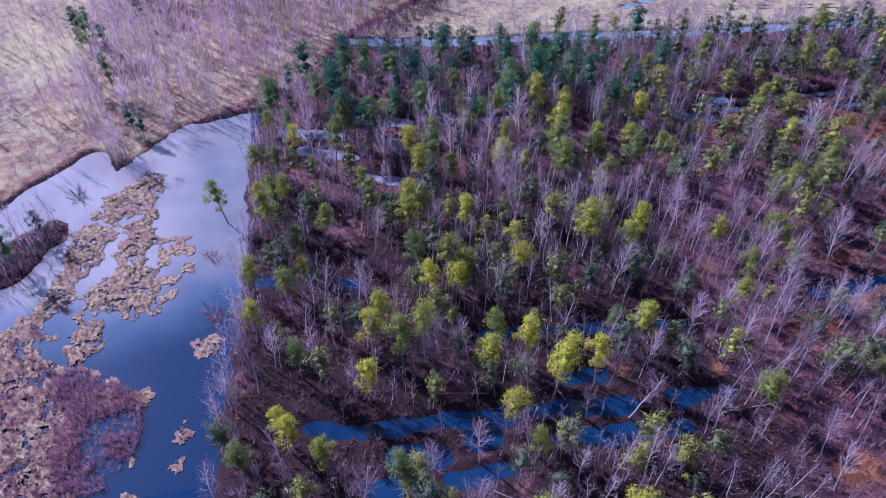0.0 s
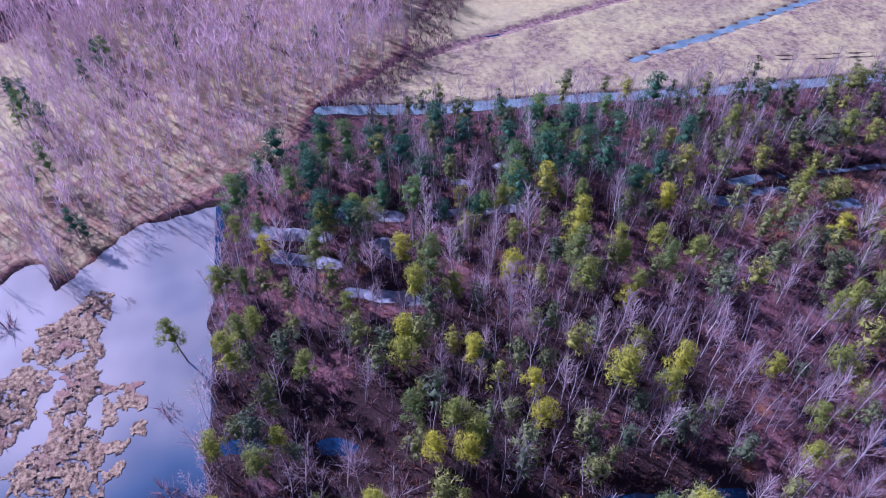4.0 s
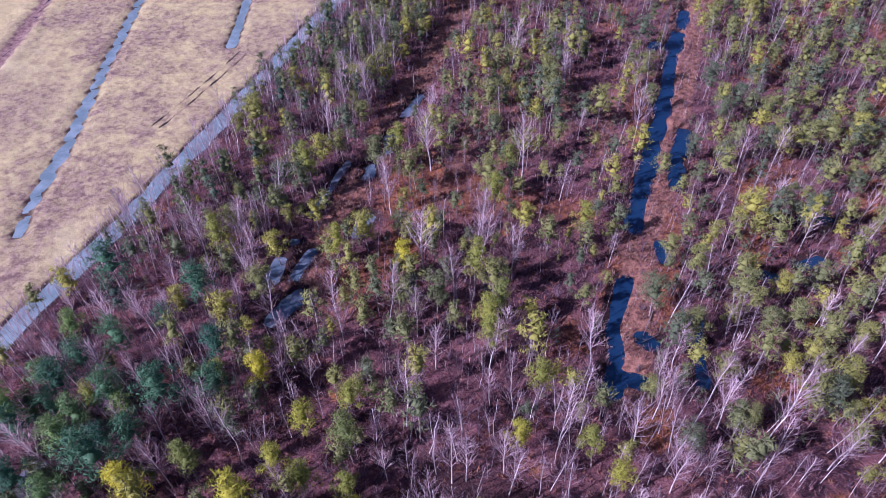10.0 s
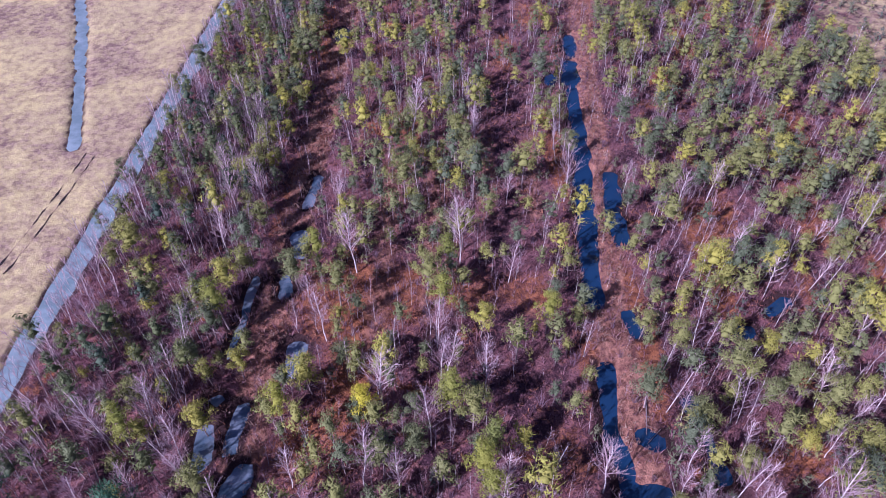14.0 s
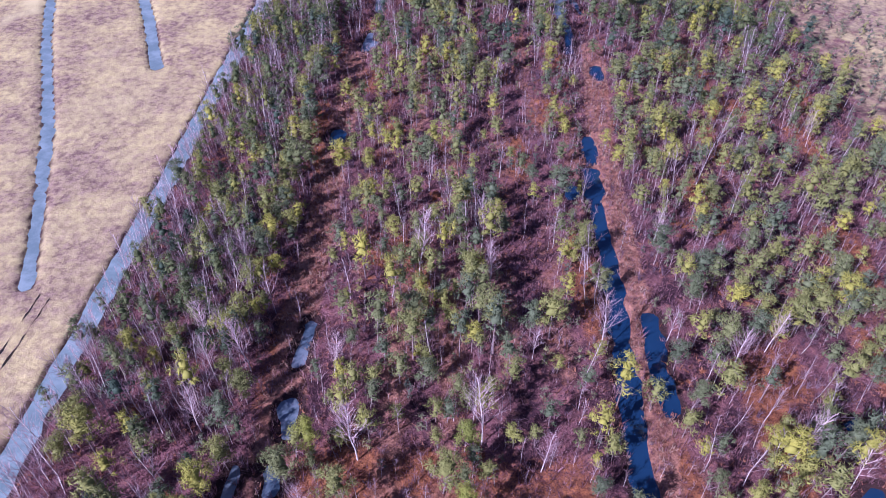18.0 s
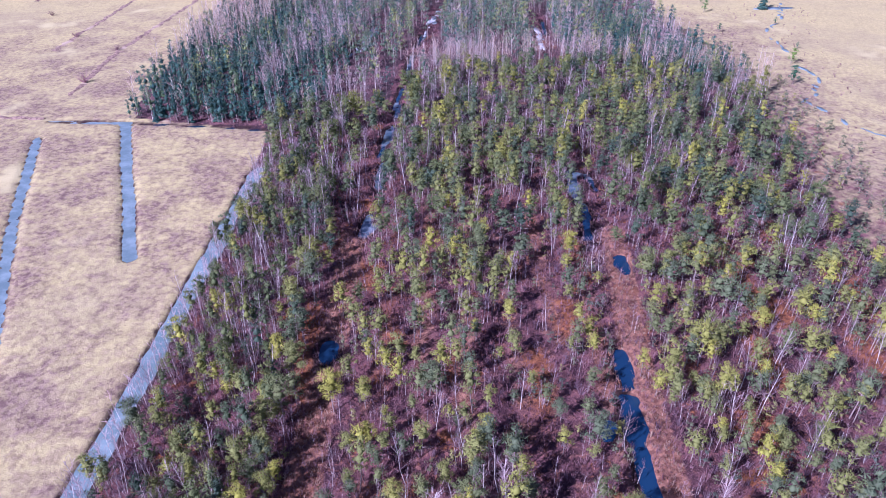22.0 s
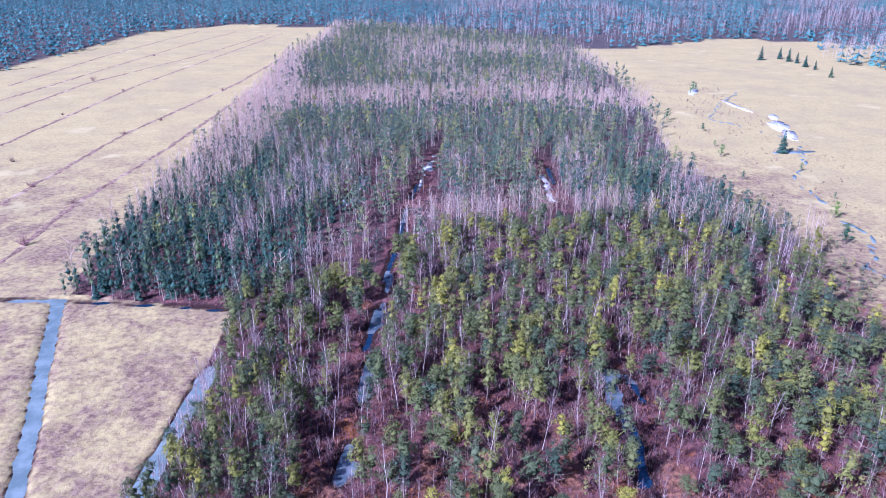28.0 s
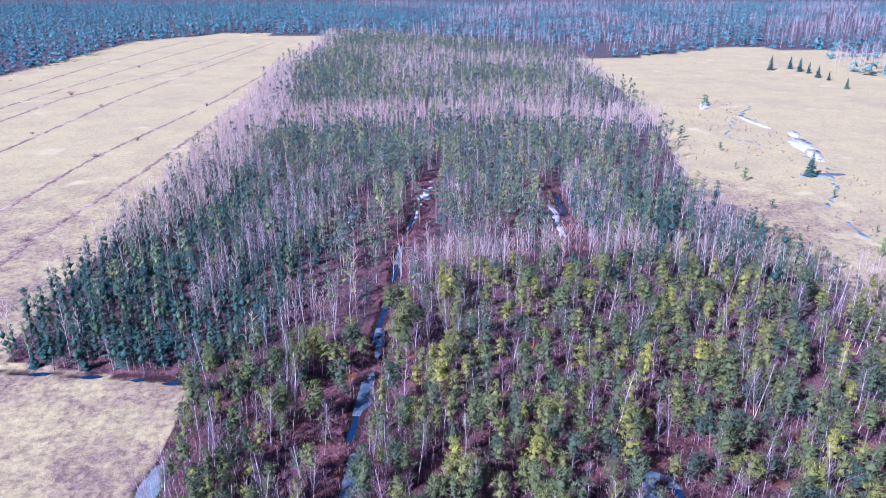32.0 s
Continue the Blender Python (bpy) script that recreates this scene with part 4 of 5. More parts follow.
PINES_MIDDLE = [(9.8, 29.4), (-8.8, 43), (-17.1, 42.2), (-31.6, 39.2), (3.6, 37.6), (3.2, 33.9), (11.4, 54.9), (-0.6, 57), (0.7, 64), (0.1, 42.4), (-15.8, 63.8), (-25.8, 55.8), (-7.8, 37.5),
                (-22.7, 48.9), (-32.6, 44.2), (-23.4, 34.2), (-26, 30.1), (-32, 30.6)]
PINES_NORTH = [(-16.9, 114.8), (-23.2, 113.3), (-24.1, 106), (-26.7, 104.6), (-12.7, 115.3), (-14.4, 107.7), (-8.4, 99), (-5.1, 95.6), (5.6, 105), (-4.2, 117.4), (12.8, 112.2), (-5.7, 137.5),
               (4.9, 150.1), (12, 149.8), (20.8, 150.6), (-2.1, 135.7), (-25.2, 145.2), (-25.5, 98.7), (-41, 110.6)]
BIRCHES_SOUTH = [(18.3, -28.1), (1.3, -11), (3, 4.6), (17.6, -32.4), (21.2, 14.3), (24.5, 19), (20.2, 18.3), (-7.4, -0.9), (-4.1, 3.6), (-13, -24.9), (17.9, -21.8), (4.5, 19.1), (8.8, 18.8),
                 (5, 28), (-1.7, 31), (-4.2, 0.6), (0.6, 10.3), (3.7, 12.1), (-2.8, 23.4), (-18.3, 28.1), (-12.6, 31.5), (-0.9, 48.3), (-5.1, -1.7), (0.4, 3.7)]
BIRCHES_NORTH = [(20.1, 22), (23.1, 24.5), (3.2, 18.6), (-14.3, -1.5), (7.9, 20.8), (14.3, 29.9), (-1.4, 53.8), (23.5, 37.3), (-0.5, 47.9), (21.7, 30.5), (-5, 35), (-8.6, 36.2), (4, 46.3),
                 (14.7, 35.2), (-2, 40.4), (5.4, 35.1), (-25, 31.7), (-30.2, 42.2), (-15.6, 36.2), (-28.4, 75.4), (4.3, 89.5), (-27.6, 93.7), (-1.3, 52.9)]

ROW = [(-23.4 + (y - 100) * 0.03 - 3.4 * ((k * 7) % 11) / 11, y + 1.7 * ((k * 5) % 7) / 7) for k, y in enumerate(np.arange(42, 166, 2.6)) if k % 4 != 1]      # tall row beside the open strip

STEM, LEAF = ("trunk", "crown"), ("trunk", "crown")
yellow_pines = [template("pine_tree", pine(10 + k, 7.0 + 0.5 * k, 0.48, 1.95, 2, 0.06, 17, 0.15), (M_PINEBARK, M_PINE), STEM, "yellow-green pine with a bare lower stem on boggy ground", "pines of the bog") for k in range(5)]
bog_pines = [template("pine_tree", pine(30 + k, 5.4 + 0.35 * k, 0.44, 2.0, 2, 0.07, 16), (M_PINEBARK, M_BOGPINE), STEM, "stunted pale olive bog pine among heather and sedge", "pines of the bog") for k in range(5)]
dark_pines = [template("pine_tree", pine(50 + k, 7.4 + 0.5 * k, 0.46, 2.35, 2, 0.03, 18, 0.1), (M_PINEBARK, M_DARK), STEM, "tall dark blue-green pine beside pale bog pools", "dark pines") for k in range(4)]
birches = [template("birch_tree", birch(70 + k, 6.8 + 0.5 * k, 0.01 + 0.02 * k, 1.0 + 0.06 * k), (M_BIRCHBARK, M_TWIG), LEAF, "leafless white-stemmed birch with fine pinkish twigs", "birches of the bog") for k in range(6)]
leaning = [template("birch_tree", birch(90 + k, 5.2 + 0.5 * k, 0.1 + 0.06 * k, 0.7), (M_BIRCHBARK, M_TWIG), LEAF, "leafless thin birch leaning over wet sedge", "leaning birches") for k in range(3)]

r = np.random.default_rng(3)
named_y = np.array(PINES_SOUTH + PINES_TURN + PINES_MIDDLE[:12])
named_e = np.array(PINES_EAST + PINES_MIDDLE[12:] + PINES_NORTH + ROW)
named_b = np.array(BIRCHES_SOUTH + BIRCHES_NORTH)
named = np.concatenate([named_y, named_e, named_b])


def open_strip(x, y):
    """0 on the bare strips between the tree rows, 1 in the rows."""
    west = (np.abs(x + 19.5 - (y - 100) * 0.03) < 2.6) & (y > 34) & (y < 163)
    west |= (near([(-16, 160), (-13, 203), (-8, 266)], x, y) < 1.8) | (near([(26.5, 150), (28.5, 168), (29.5, 186)], x, y) < 2.8)
    lane = np.abs(x - 9.5 - (y - 80) * 0.05) < 3.2
    bank = near([(17, 33), (17.5, 60), (20.5, 85), (23.8, 125), (27, 145)], x - 1.5, y) < 3.0
    return np.where(west | (bank & (y > 30)), 0.08, np.where(lane & (y > 40) & (y < 165), 0.35, 1.0))


SOUTH = [(-34, -33), (-17, -36), (-1, -34), (15, -35), (34, -36), (56, -36), (60, 34), (-46, 34), (-49, 0), (-41, -26)]
more_y = thin(scatter(SOUTH, 5.6, lambda x, y: 0.42 * (0.4 + lumps(x, y, 9)) * (x > -26), r), named, 2.2)[:45]
more_d = thin(scatter([(-41, -26), (-34, -34), (-22, -32), (-20, 14), (-26, 34), (-43, 34), (-43, 5)], 3.4, lambda x, y: 0.62 + 0 * x, r), named, 1.8)
more_p = thin(scatter([(-20, 34), (60, 20), (62, 112), (-38, 112), (-44, 60)], 4.6, lambda x, y: 0.62 * open_strip(x, y) * (0.35 + lumps(x, y, 8)), r), named, 2.0)
more_b = thin(scatter([(-36, -32), (40, -34), (56, 30), (40, 100), (-44, 100), (-48, 20)], 4.6, lambda x, y: 0.5 * open_strip(x, y) * smooth(lumps(x, y, 14), 0.15, 0.6) * np.where(y > 45, 0.45, 1.0) * np.where((x < -22) & (y < 34), 1.7, 1.0), r), named, 1.6)[:240]
more_l = scatter([(18, -20), (60, -10), (66, 80), (30, 60), (24, 20)], 4.2, lambda x, y: 0.8 * lumps(x, y, 10), r)
more_l = r.permutation(more_l)[:85]
more_d, more_p = r.permutation(more_d)[:58], r.permutation(more_p)[:75]
plant(yellow_pines, np.concatenate([named_y, more_y]), 0.8 + 0.35 * r.random(len(named_y) + len(more_y)), r)
plant(bog_pines, np.concatenate([named_e, more_p]), 0.65 + 0.45 * r.random(len(named_e) + len(more_p)), r)
plant(dark_pines, more_d, 0.78 + 0.4 * r.random(len(more_d)), r)
plant(birches, np.concatenate([named_b, more_b]), np.concatenate([0.9 + 0.3 * r.random(len(named_b)), 0.65 + 0.5 * r.random(len(more_b))]), r)
plant(leaning, more_l, 0.85 + 0.55 * r.random(len(more_l)), r)
singled = np.concatenate([named, more_y, more_d, more_p, more_b, more_l])

# ---- the rest of the woods ----
pines1 = [pine(130 + k, 5.2 + 0.35 * k, 0.44, 1.95, 1, 0.06, 13, 0.05) for k in range(7)]
tall1 = [pine(150 + k, 7.4 + 0.45 * k, 0.46, 1.95, 1, 0.03, 13, 0.2) for k in range(6)]
birch1 = [birch(170 + k, 6.0 + 0.5 * k, 0.03 + 0.02 * k, 1.0, 1) for k in range(7)]
white1 = [birch(190 + k, 9.5 + 0.5 * k, 0.03, 1.0, 1) for k in range(5)]
spruce1 = [spruce(210 + k, 7.0 + 0.8 * k, 1, 0.2 + 0.02 * k) for k in range(2)] + [pine(220 + k, 8.4 + 0.5 * k, 0.12, 2.4, 1, 0.02, 13, 0.4 + 0.06 * k) for k in range(7)]
birch0 = [birch(250 + k, 10.0 + 0.5 * k, 0.03, 1.35, 0) for k in range(5)]
spruce0 = [spruce(270 + k, 13 + 1.0 * k, 0) for k in range(4)]
sapl = [sapling(280 + k, 3.2 + 0.45 * k) for k in range(6)]
low = [brush(290 + k, 0.8 + 0.15 * k, 7, 0.7, 0.055) for k in range(6)]
twiggy = [brush(700 + k, 1.0 + 0.15 * k, 7, 1.0, 0.075, False) for k in range(7)]
tuft = [brush(310 + k, 0.5, 6, 0.45, 0.11) for k in range(5)]


def sizes(points, a, b):
    return a + (b - a) * r.random(len(points))


west_row = lambda x, y: (x < -24 + (y - 100) * 0.02)  # noqa: E731
spine = lambda x, y: np.exp(-((x - 1.0) / 4.0) ** 2) * smooth(y, 50, 70)  # noqa: E731
q = thin(scatter(BOG, 2.15, lambda x, y: open_strip(x, y) * np.where(west_row(x, y), 0.24, np.where(x > 24, 0.42, 0.34)) * (0.35 + 0.9 * lumps(x, y, 6)) * (0.6 + 0.25 * smooth(y, 18, 45)) * (1 - 0.08 * smooth(y, 120, 160)) * np.where((x < 24) & (y > 40) & (y < 150), 1.3, 1.0), r, 0.9), singled, 1.1)
planted("bog_pine_stand", pines1, q[q[:, 1] < 150], sizes(q[q[:, 1] < 150], 0.5, 1.0) * np.where((q[q[:, 1] < 150][:, 0] > 24) | (q[q[:, 1] < 150][:, 1] < 40), 1.12, 0.9), [M_PINEBARK, M_BOGPINE], "open stand of stunted olive-green bog pines", "trees", r)
q = q[q[:, 1] >= 150]
planted("rear_pine_stand", pines1, q, sizes(q, 0.72, 1.25), [M_PINEBARK, M_NORTH], "grey-green pines among birches at the rear of the bog", "trees", r)
q = thin(scatter(BOG, 2.2, lambda x, y: np.where(y < 36, 0.2, 0.5) * open_strip(x, y) * west_row(x, y) * (0.3 + lumps(x, y, 8)), r, 1.5), singled, 1.3)
planted("ditch_pine_stand", tall1, q, sizes(q, 0.5, 0.9), [M_PINEBARK, M_NORTH], "close stand of grey-olive pines along the ditch", "trees", r)
q = thin(scatter(BOG, 2.7, lambda x, y: open_strip(x, y) * np.where(west_row(x, y), 0.08, 0.08 + 0.15 * smooth(y, 150, 200) + 0.55 * spine(x, y)) * smooth(lumps(x, y, 11), 0.05, 0.5), r), singled, 1.4)
planted("tall_pine_stand", tall1, q, sizes(q, 0.65, 1.05), [M_PINEBARK, M_BOGPINE], "green and yellow-tipped pines in the middle of the bog", "trees", r)
q = thin(scatter(BOG, 2.1, lambda x, y: open_strip(x, y) * np.where(west_row(x, y), 0.95 - 0.45 * smooth(y, 130, 180), 0.14 + 0.07 * smooth(y, 110, 190) + 0.55 * (y < 36)) * smooth(lumps(x + 90, y, 9), 0.1, 0.6), r, 0.8), singled, 0.9)
planted("birch_thicket", birch1, q, sizes(q, 0.55, 1.1) * (1 + 0.2 * smooth(q[:, 1], 130, 180)), [M_BIRCHBARK, M_THICKET], "leafless grey and pink birch thicket", "trees", r)
q = scatter(BOG, 1.45, lambda x, y: (0.25 + 0.75 * open_strip(x, y)) * np.where(west_row(x, y), 0.62, 0.32) * (1 - 0.5 * smooth(y, 130, 185)) * (0.3 + lumps(x + 50, y, 6)), r)
planted("birch_saplings", sapl, q, sizes(q, 0.35, 1.05), [M_BIRCHBARK, M_BOGSAPLING], "thicket of thin leafless birch saplings", "saplings", r)
q = np.array([(x, y) for line in (DITCH,) for (ax, ay), (bx, by) in zip(line, line[1:]) for k in np.arange(0, 1, 0.03) for x, y in [(ax + (bx - ax) * k + 1.3 + r.random() * 1.2, ay + (by - ay) * k)]])
planted("ditch_saplings", sapl, q, sizes(q, 0.7, 1.2), [M_BIRCHBARK, M_SAPLING], "thin pale saplings lining the ditch bank", "saplings", r)
q = scatter([(-10, 246), (12, 249), (36, 256), (71, 246), (92, 231), (94, 236), (74, 254), (36, 264), (10, 258), (-10, 256)], 2.0, lambda x, y: 0.5 + 0 * x, r)
planted("white_birch_row", white1, q, sizes(q, 0.85, 1.15), [M_BIRCHBARK, M_BELT], "row of tall white-stemmed leafless birches", "trees", r)
SPRUCE_BLOCK = [(-80, 219.6), (-44, 213.2), (-30, 226), (-26, 270), (-32, 330), (-60, 350), (-82, 330), (-83, 256)]
q = scatter(SPRUCE_BLOCK, 2.6, lambda x, y: np.where(y < 240, 0.95, 0.6) + 0.3 * smooth(lumps(x, y, 13), 0.25, 0.55), r)
planted("spruce_block", spruce1, q, sizes(q, 0.45, 0.88), [M_PINEBARK, M_SPRUCE], "dense block of dark blue-green spruces", "trees", r)
q = scatter([(40, 262), (90, 238), (86, 300), (60, 320), (42, 300)], 3.0, lambda x, y: 0.6 + 0 * x, r)
planted("spruce_thicket", spruce1, q, sizes(q, 0.5, 1.0), [M_PINEBARK, M_SPRUCE], "dark young spruces behind white birches", "trees", r)


def cuttings(x, y):
    lanes = near([(-16, 160), (-13, 203), (-8, 266), (0, 320), (3, 340)], x, y) < 3.4
    lanes |= near([(-20, 311), (-20, 287), (-26, 276)], x, y) < 3.2
    lanes |= near([(40, 325), (37, 292), (34, 260)], x, y) < 4.2
    lanes |= (np.abs(x + 2) < 4) & (y > 255) & (y < 300)
    return np.where(lanes, 0.04, 1.0)


mid = lambda x, y: cuttings(x, y) * np.where(inside(SPRUCE_BLOCK, x, y), 0.35, 1.0)  # noqa: E731
edge = lambda x, y: 1 - smooth(signed(NORTH, x, y) * -1, 8, 34)  # noqa: E731
q = scatter(NORTH, 3.1, lambda x, y: 0.8 * mid(x, y) * np.where((y > 390) & (y < 460), 0.2, np.where(y > 460, (0.35 + 0.5 * smooth(lumps(x, y, 55), 0.35, 0.6)) * (1 - 0.35 * smooth(y, 520, 620)), 1.0)) * (1 - 0.7 * edge(x, y)), r)
planted("north_pine_wood", [pine(330 + k, 7.6 + 0.5 * k, 0.4, 2.1, 0, 0.03, 10, 0.2 + 0.07 * k) for k in range(7)], q[q[:, 1] < 370], sizes(q[q[:, 1] < 370], 0.7, 1.2), [M_PINEBARK, M_WOOD], "dark green pine wood on drained peat", "trees", r)
planted("rear_pine_wood", [pine(360 + k, 8.0 + 0.5 * k, 0.34, 2.2, 0, 0.03, 5, 0.3 + 0.07 * k) for k in range(6)], q[q[:, 1] >= 370], sizes(q[q[:, 1] >= 370], 0.7, 1.2), [M_PINEBARK, M_WOOD], "dark green pine wood behind the birch belt", "trees", r)
q = scatter([(-44, 214), (10, 250), (60, 256), (88, 236), (82, 258), (84, 330), (-60, 350), (-60, 290)], 2.5, lambda x, y: 0.9 * cuttings(x, y) * smooth(lumps(x + 40, y, 17), 0.48, 0.72), r)
planted("north_birch_clumps", white1, q, sizes(q, 0.6, 1.0), [M_BIRCHBARK, M_CLUMP], "clumps of tall leafless birches among the pines", "trees", r)
q = scatter(NORTH, 3.4, lambda x, y: np.where(edge(x, y) > 0.3, 1.0, mid(x, y)) * np.maximum(0.16 + 0.5 * smooth(y, 440, 480) * (1 - smooth(lumps(x, y, 55), 0.35, 0.6)), np.maximum(0.95 * edge(x, y) * (x < 20) * smooth(y, 262, 285), 0.8 * np.exp(-((y - 425 + 0.12 * np.abs(x - 30)) / 24) ** 2))), r)
planted("north_birch_wood", birch0, q, sizes(q, 0.6, 1.0), [M_BIRCHBARK, M_BELT], "belts of leafless beige-grey birches", "trees", r)
q = scatter([(-84, 396), (-40, 420), (30, 428), (104, 404), (110, 420), (30, 448), (-40, 442), (-86, 420)], 2.5, lambda x, y: 0.85 + 0 * x, r)
q = np.concatenate([q, scatter([(-82, 258), (-68, 272), (-58, 312), (-60, 382), (-66, 482), (-80, 560), (-96, 560), (-89, 483), (-86, 382), (-82, 313)], 2.6, lambda x, y: 0.4 + 0.6 * lumps(x, y, 12), r)])
planted("birch_belt", birch0, q, sizes(q, 0.75, 1.1), [M_BIRCHBARK, M_BELT], "pale belt of leafless beige birches", "trees", r)
q = scatter(WEST_WOOD, 1.35, lambda x, y: np.where(x > -125, 0.85, 0.06) * (0.3 + lumps(x, y, 12)), r)
planted("west_sapling_wood", [sapling(350 + k, 7.6 + 0.7 * k, 0.11) for k in range(6)], q, sizes(q, 0.6, 1.25), [M_BIRCHBARK, M_SAPLING], "dense young leafless birch wood in purple-grey", "trees", r)
q = scatter(WEST_WOOD, 3.3, lambda x, y: np.where(x > -150, 0.5, 0.08) * (0.3 + lumps(x, y, 12)), r)
planted("west_birch_wood", birch1[3:] + white1[:2], q, sizes(q, 0.7, 1.1), [M_BIRCHBARK, M_TWIG], "dense leafless purple birch wood", "trees", r)
SHORE = [(-57, -21), (-47, -27), (-38, -41), (-35, -48), (-32, -60), (-38, -68), (-50, -66), (-62, -62), (-78, -68), (-94, -78), (-92, -60), (-74, -48), (-62, -40)]
q = scatter(SHORE, 1.5, lambda x, y: 0.25 + 0.75 * lumps(x, y, 8), r)
planted("shore_saplings", [sapling(520 + k, 5.6 + 0.8 * k, 0.09) for k in range(5)], q, sizes(q, 0.6, 1.2), [M_BIRCHBARK, M_SAPLING], "young leafless birches on the pond shore", "saplings", r)
q = scatter(SHORE, 3.0, lambda x, y: 0.2 + 0.6 * lumps(x, y, 9), r)
planted("shore_birches", birch1, q, sizes(q, 0.7, 1.15), [M_BIRCHBARK, M_TWIG], "scattered leafless birches on the pond shore", "trees", r)
q = scatter([(-92, -78), (-84, -62), (-70, -50), (-58, -58), (-45, -64), (-33, -66), (-40, -100), (-110, -110)], 1.9, lambda x, y: 0.2 + 0.6 * smooth(lumps(x, y, 9), 0.4, 0.7), r)
planted("meadow_edge_saplings", [sapling(720 + k, 5.0 + 0.8 * k, 0.09) for k in range(4)], q, sizes(q, 0.5, 1.2), [M_BIRCHBARK, M_SAPLING], "young leafless birches on pale rough grass", "saplings", r)
q = scatter([(-58, -20), (-72, -1), (-80, 0), (-104, 13), (-108, 22), (-82, 9), (-74, 7), (-54, -12)], 0.8, lambda x, y: 0.5 + 0.5 * lumps(x, y, 5), r)
planted("wood_edge_brush", [brush(740 + k, 1.3, 9, 0.9, 0.07) for k in range(4)], q, sizes(q, 0.6, 1.3), [M_BRUSH], "dark maroon brush along the edge of the birch wood", "shrubs", r)
q = np.array([(px + r.normal() * 0.6, py + r.normal() * 0.6) for (ax, ay), (bx, by) in list(zip(POND[:9], POND[1:9])) + list(zip(POND[-11:], POND[-10:])) for k in np.arange(0, 1, 0.14) for px, py in [(ax + (bx - ax) * k, ay + (by - ay) * k + 1.0)]])
q = q[water_gap(q[:, 0], q[:, 1]) > 0.1]
planted("waterside_birches", birch1[:4], q, sizes(q, 0.6, 1.1), [M_BIRCHBARK, M_TWIG], "white birches leaning at the water's edge", "trees", r)
q = scatter(ISLE, 1.0, lambda x, y: 0.6 + 0 * x, r, 0.1)
planted("islet_saplings", sapl, q, sizes(q, 0.8, 1.4), [M_BIRCHBARK, M_TWIG], "thin birches on a peat islet in the pond", "saplings", r)
q = scatter(ISLE, 0.5, lambda x, y: 0.7 + 0 * x, r, 0.0)
planted("islet_brush", twiggy, q, sizes(q, 0.4, 1.0), [M_BRUSH], "low dark brush on a peat islet in the pond", "shrubs", r)
q = np.array([(-58, -64), (-61, -66.5), (-64, -65), (-69, -69), (-66.5, -67.5), (-57.5, -61), (-45, -58.5), (-44, -60.5), (-32, -53.5), (-30.5, -52), (-73.6, -54), (-76, -56), (-76, -44), (-79, -43), (-92, -43), (-94, -45), (-93, -52),
              (-96, -50), (-72, -54), (-70, -57), (-83, -29), (-78.4, -13.4), (-76, -18.2), (-9.5, -62.5), (-4, -64)])
planted("shore_pines", [pine(500 + k, 7.0 + k, 0.25, 2.1, 2, 0.04, 16, 0.3) for k in range(4)], q, sizes(q, 0.55, 0.95), [M_PINEBARK, M_DARK], "clump of dark pines behind the pond", "trees", r)
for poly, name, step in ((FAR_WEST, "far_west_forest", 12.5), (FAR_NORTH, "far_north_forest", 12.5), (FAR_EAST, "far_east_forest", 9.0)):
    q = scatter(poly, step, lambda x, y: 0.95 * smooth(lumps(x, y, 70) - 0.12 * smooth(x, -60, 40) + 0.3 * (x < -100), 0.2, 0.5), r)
    planted(name + "_spruces", spruce0, q, sizes(q, 1.0, 1.6), [M_PINEBARK, M_FARHAZE], "distant spruce forest, needles tinted blue-teal like haze", "trees", r)
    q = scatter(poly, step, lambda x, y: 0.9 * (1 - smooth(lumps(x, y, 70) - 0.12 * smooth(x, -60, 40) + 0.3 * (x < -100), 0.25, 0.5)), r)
    planted(name + "_birches", birch0, q, sizes(q, 1.0, 1.4), [M_BIRCHBARK, M_HAZETWIG], "distant leafless birch forest, twigs paled like haze", "trees", r)

# ---- undergrowth ----
dwarf = [pine(600 + k, 4.6 + 0.3 * k, 0.08, 2.1, 0, 0.05, 6) for k in range(6)]
q = thin(scatter(BOG, 1.75, lambda x, y: open_strip(x, y) * np.where(x > 20, 0.42, 0.2) * (y > 28) * (y < 205) * smooth(lumps(x + 70, y, 7), 0.15, 0.6), r), singled, 0.9)
planted("dwarf_pines", dwarf, q, sizes(q, 0.22, 0.46), [M_PINEBARK, M_DWARF], "knee-high grey-olive dwarf pines among the heather", "shrubs", r)
q = scatter([(73, 96), (96, 100), (104, 200), (98, 280), (86, 290), (86, 226), (76, 150)], 2.8, lambda x, y: 0.75 * (1 - smooth(x - 76 - (y - 100) * 0.07, 0, 24)), r)
planted("edge_pines", dwarf, q, sizes(q, 0.25, 0.65), [M_PINEBARK, M_DWARF], "scattered dwarf pines on the damp edge of the meadow", "shrubs", r)
scrub = [brush(620 + k, 1.3 + 0.15 * k, 15, 0.8, 0.055) for k in range(5)]
q = scatter(BOG, 1.7, lambda x, y: (0.3 + 0.7 * open_strip(x, y)) * np.where(west_row(x, y), 0.8, 0.3) * (y < 200) * smooth(lumps(x + 20, y, 6), 0.1, 0.6), r, 0.2)
planted("grey_scrub", scrub, q, sizes(q, 0.6, 1.3), [M_SCRUB], "grey-purple leafless scrub between the bog trees", "shrubs", r)
q = scatter(BOG, 0.8, lambda x, y: (0.3 + 0.65 * smooth(lumps(x + 30, y, 5), 0.15, 0.6)) * (y < 200) * (0.5 + 0.5 * smooth(y, 20, 40)), r, 0.1)
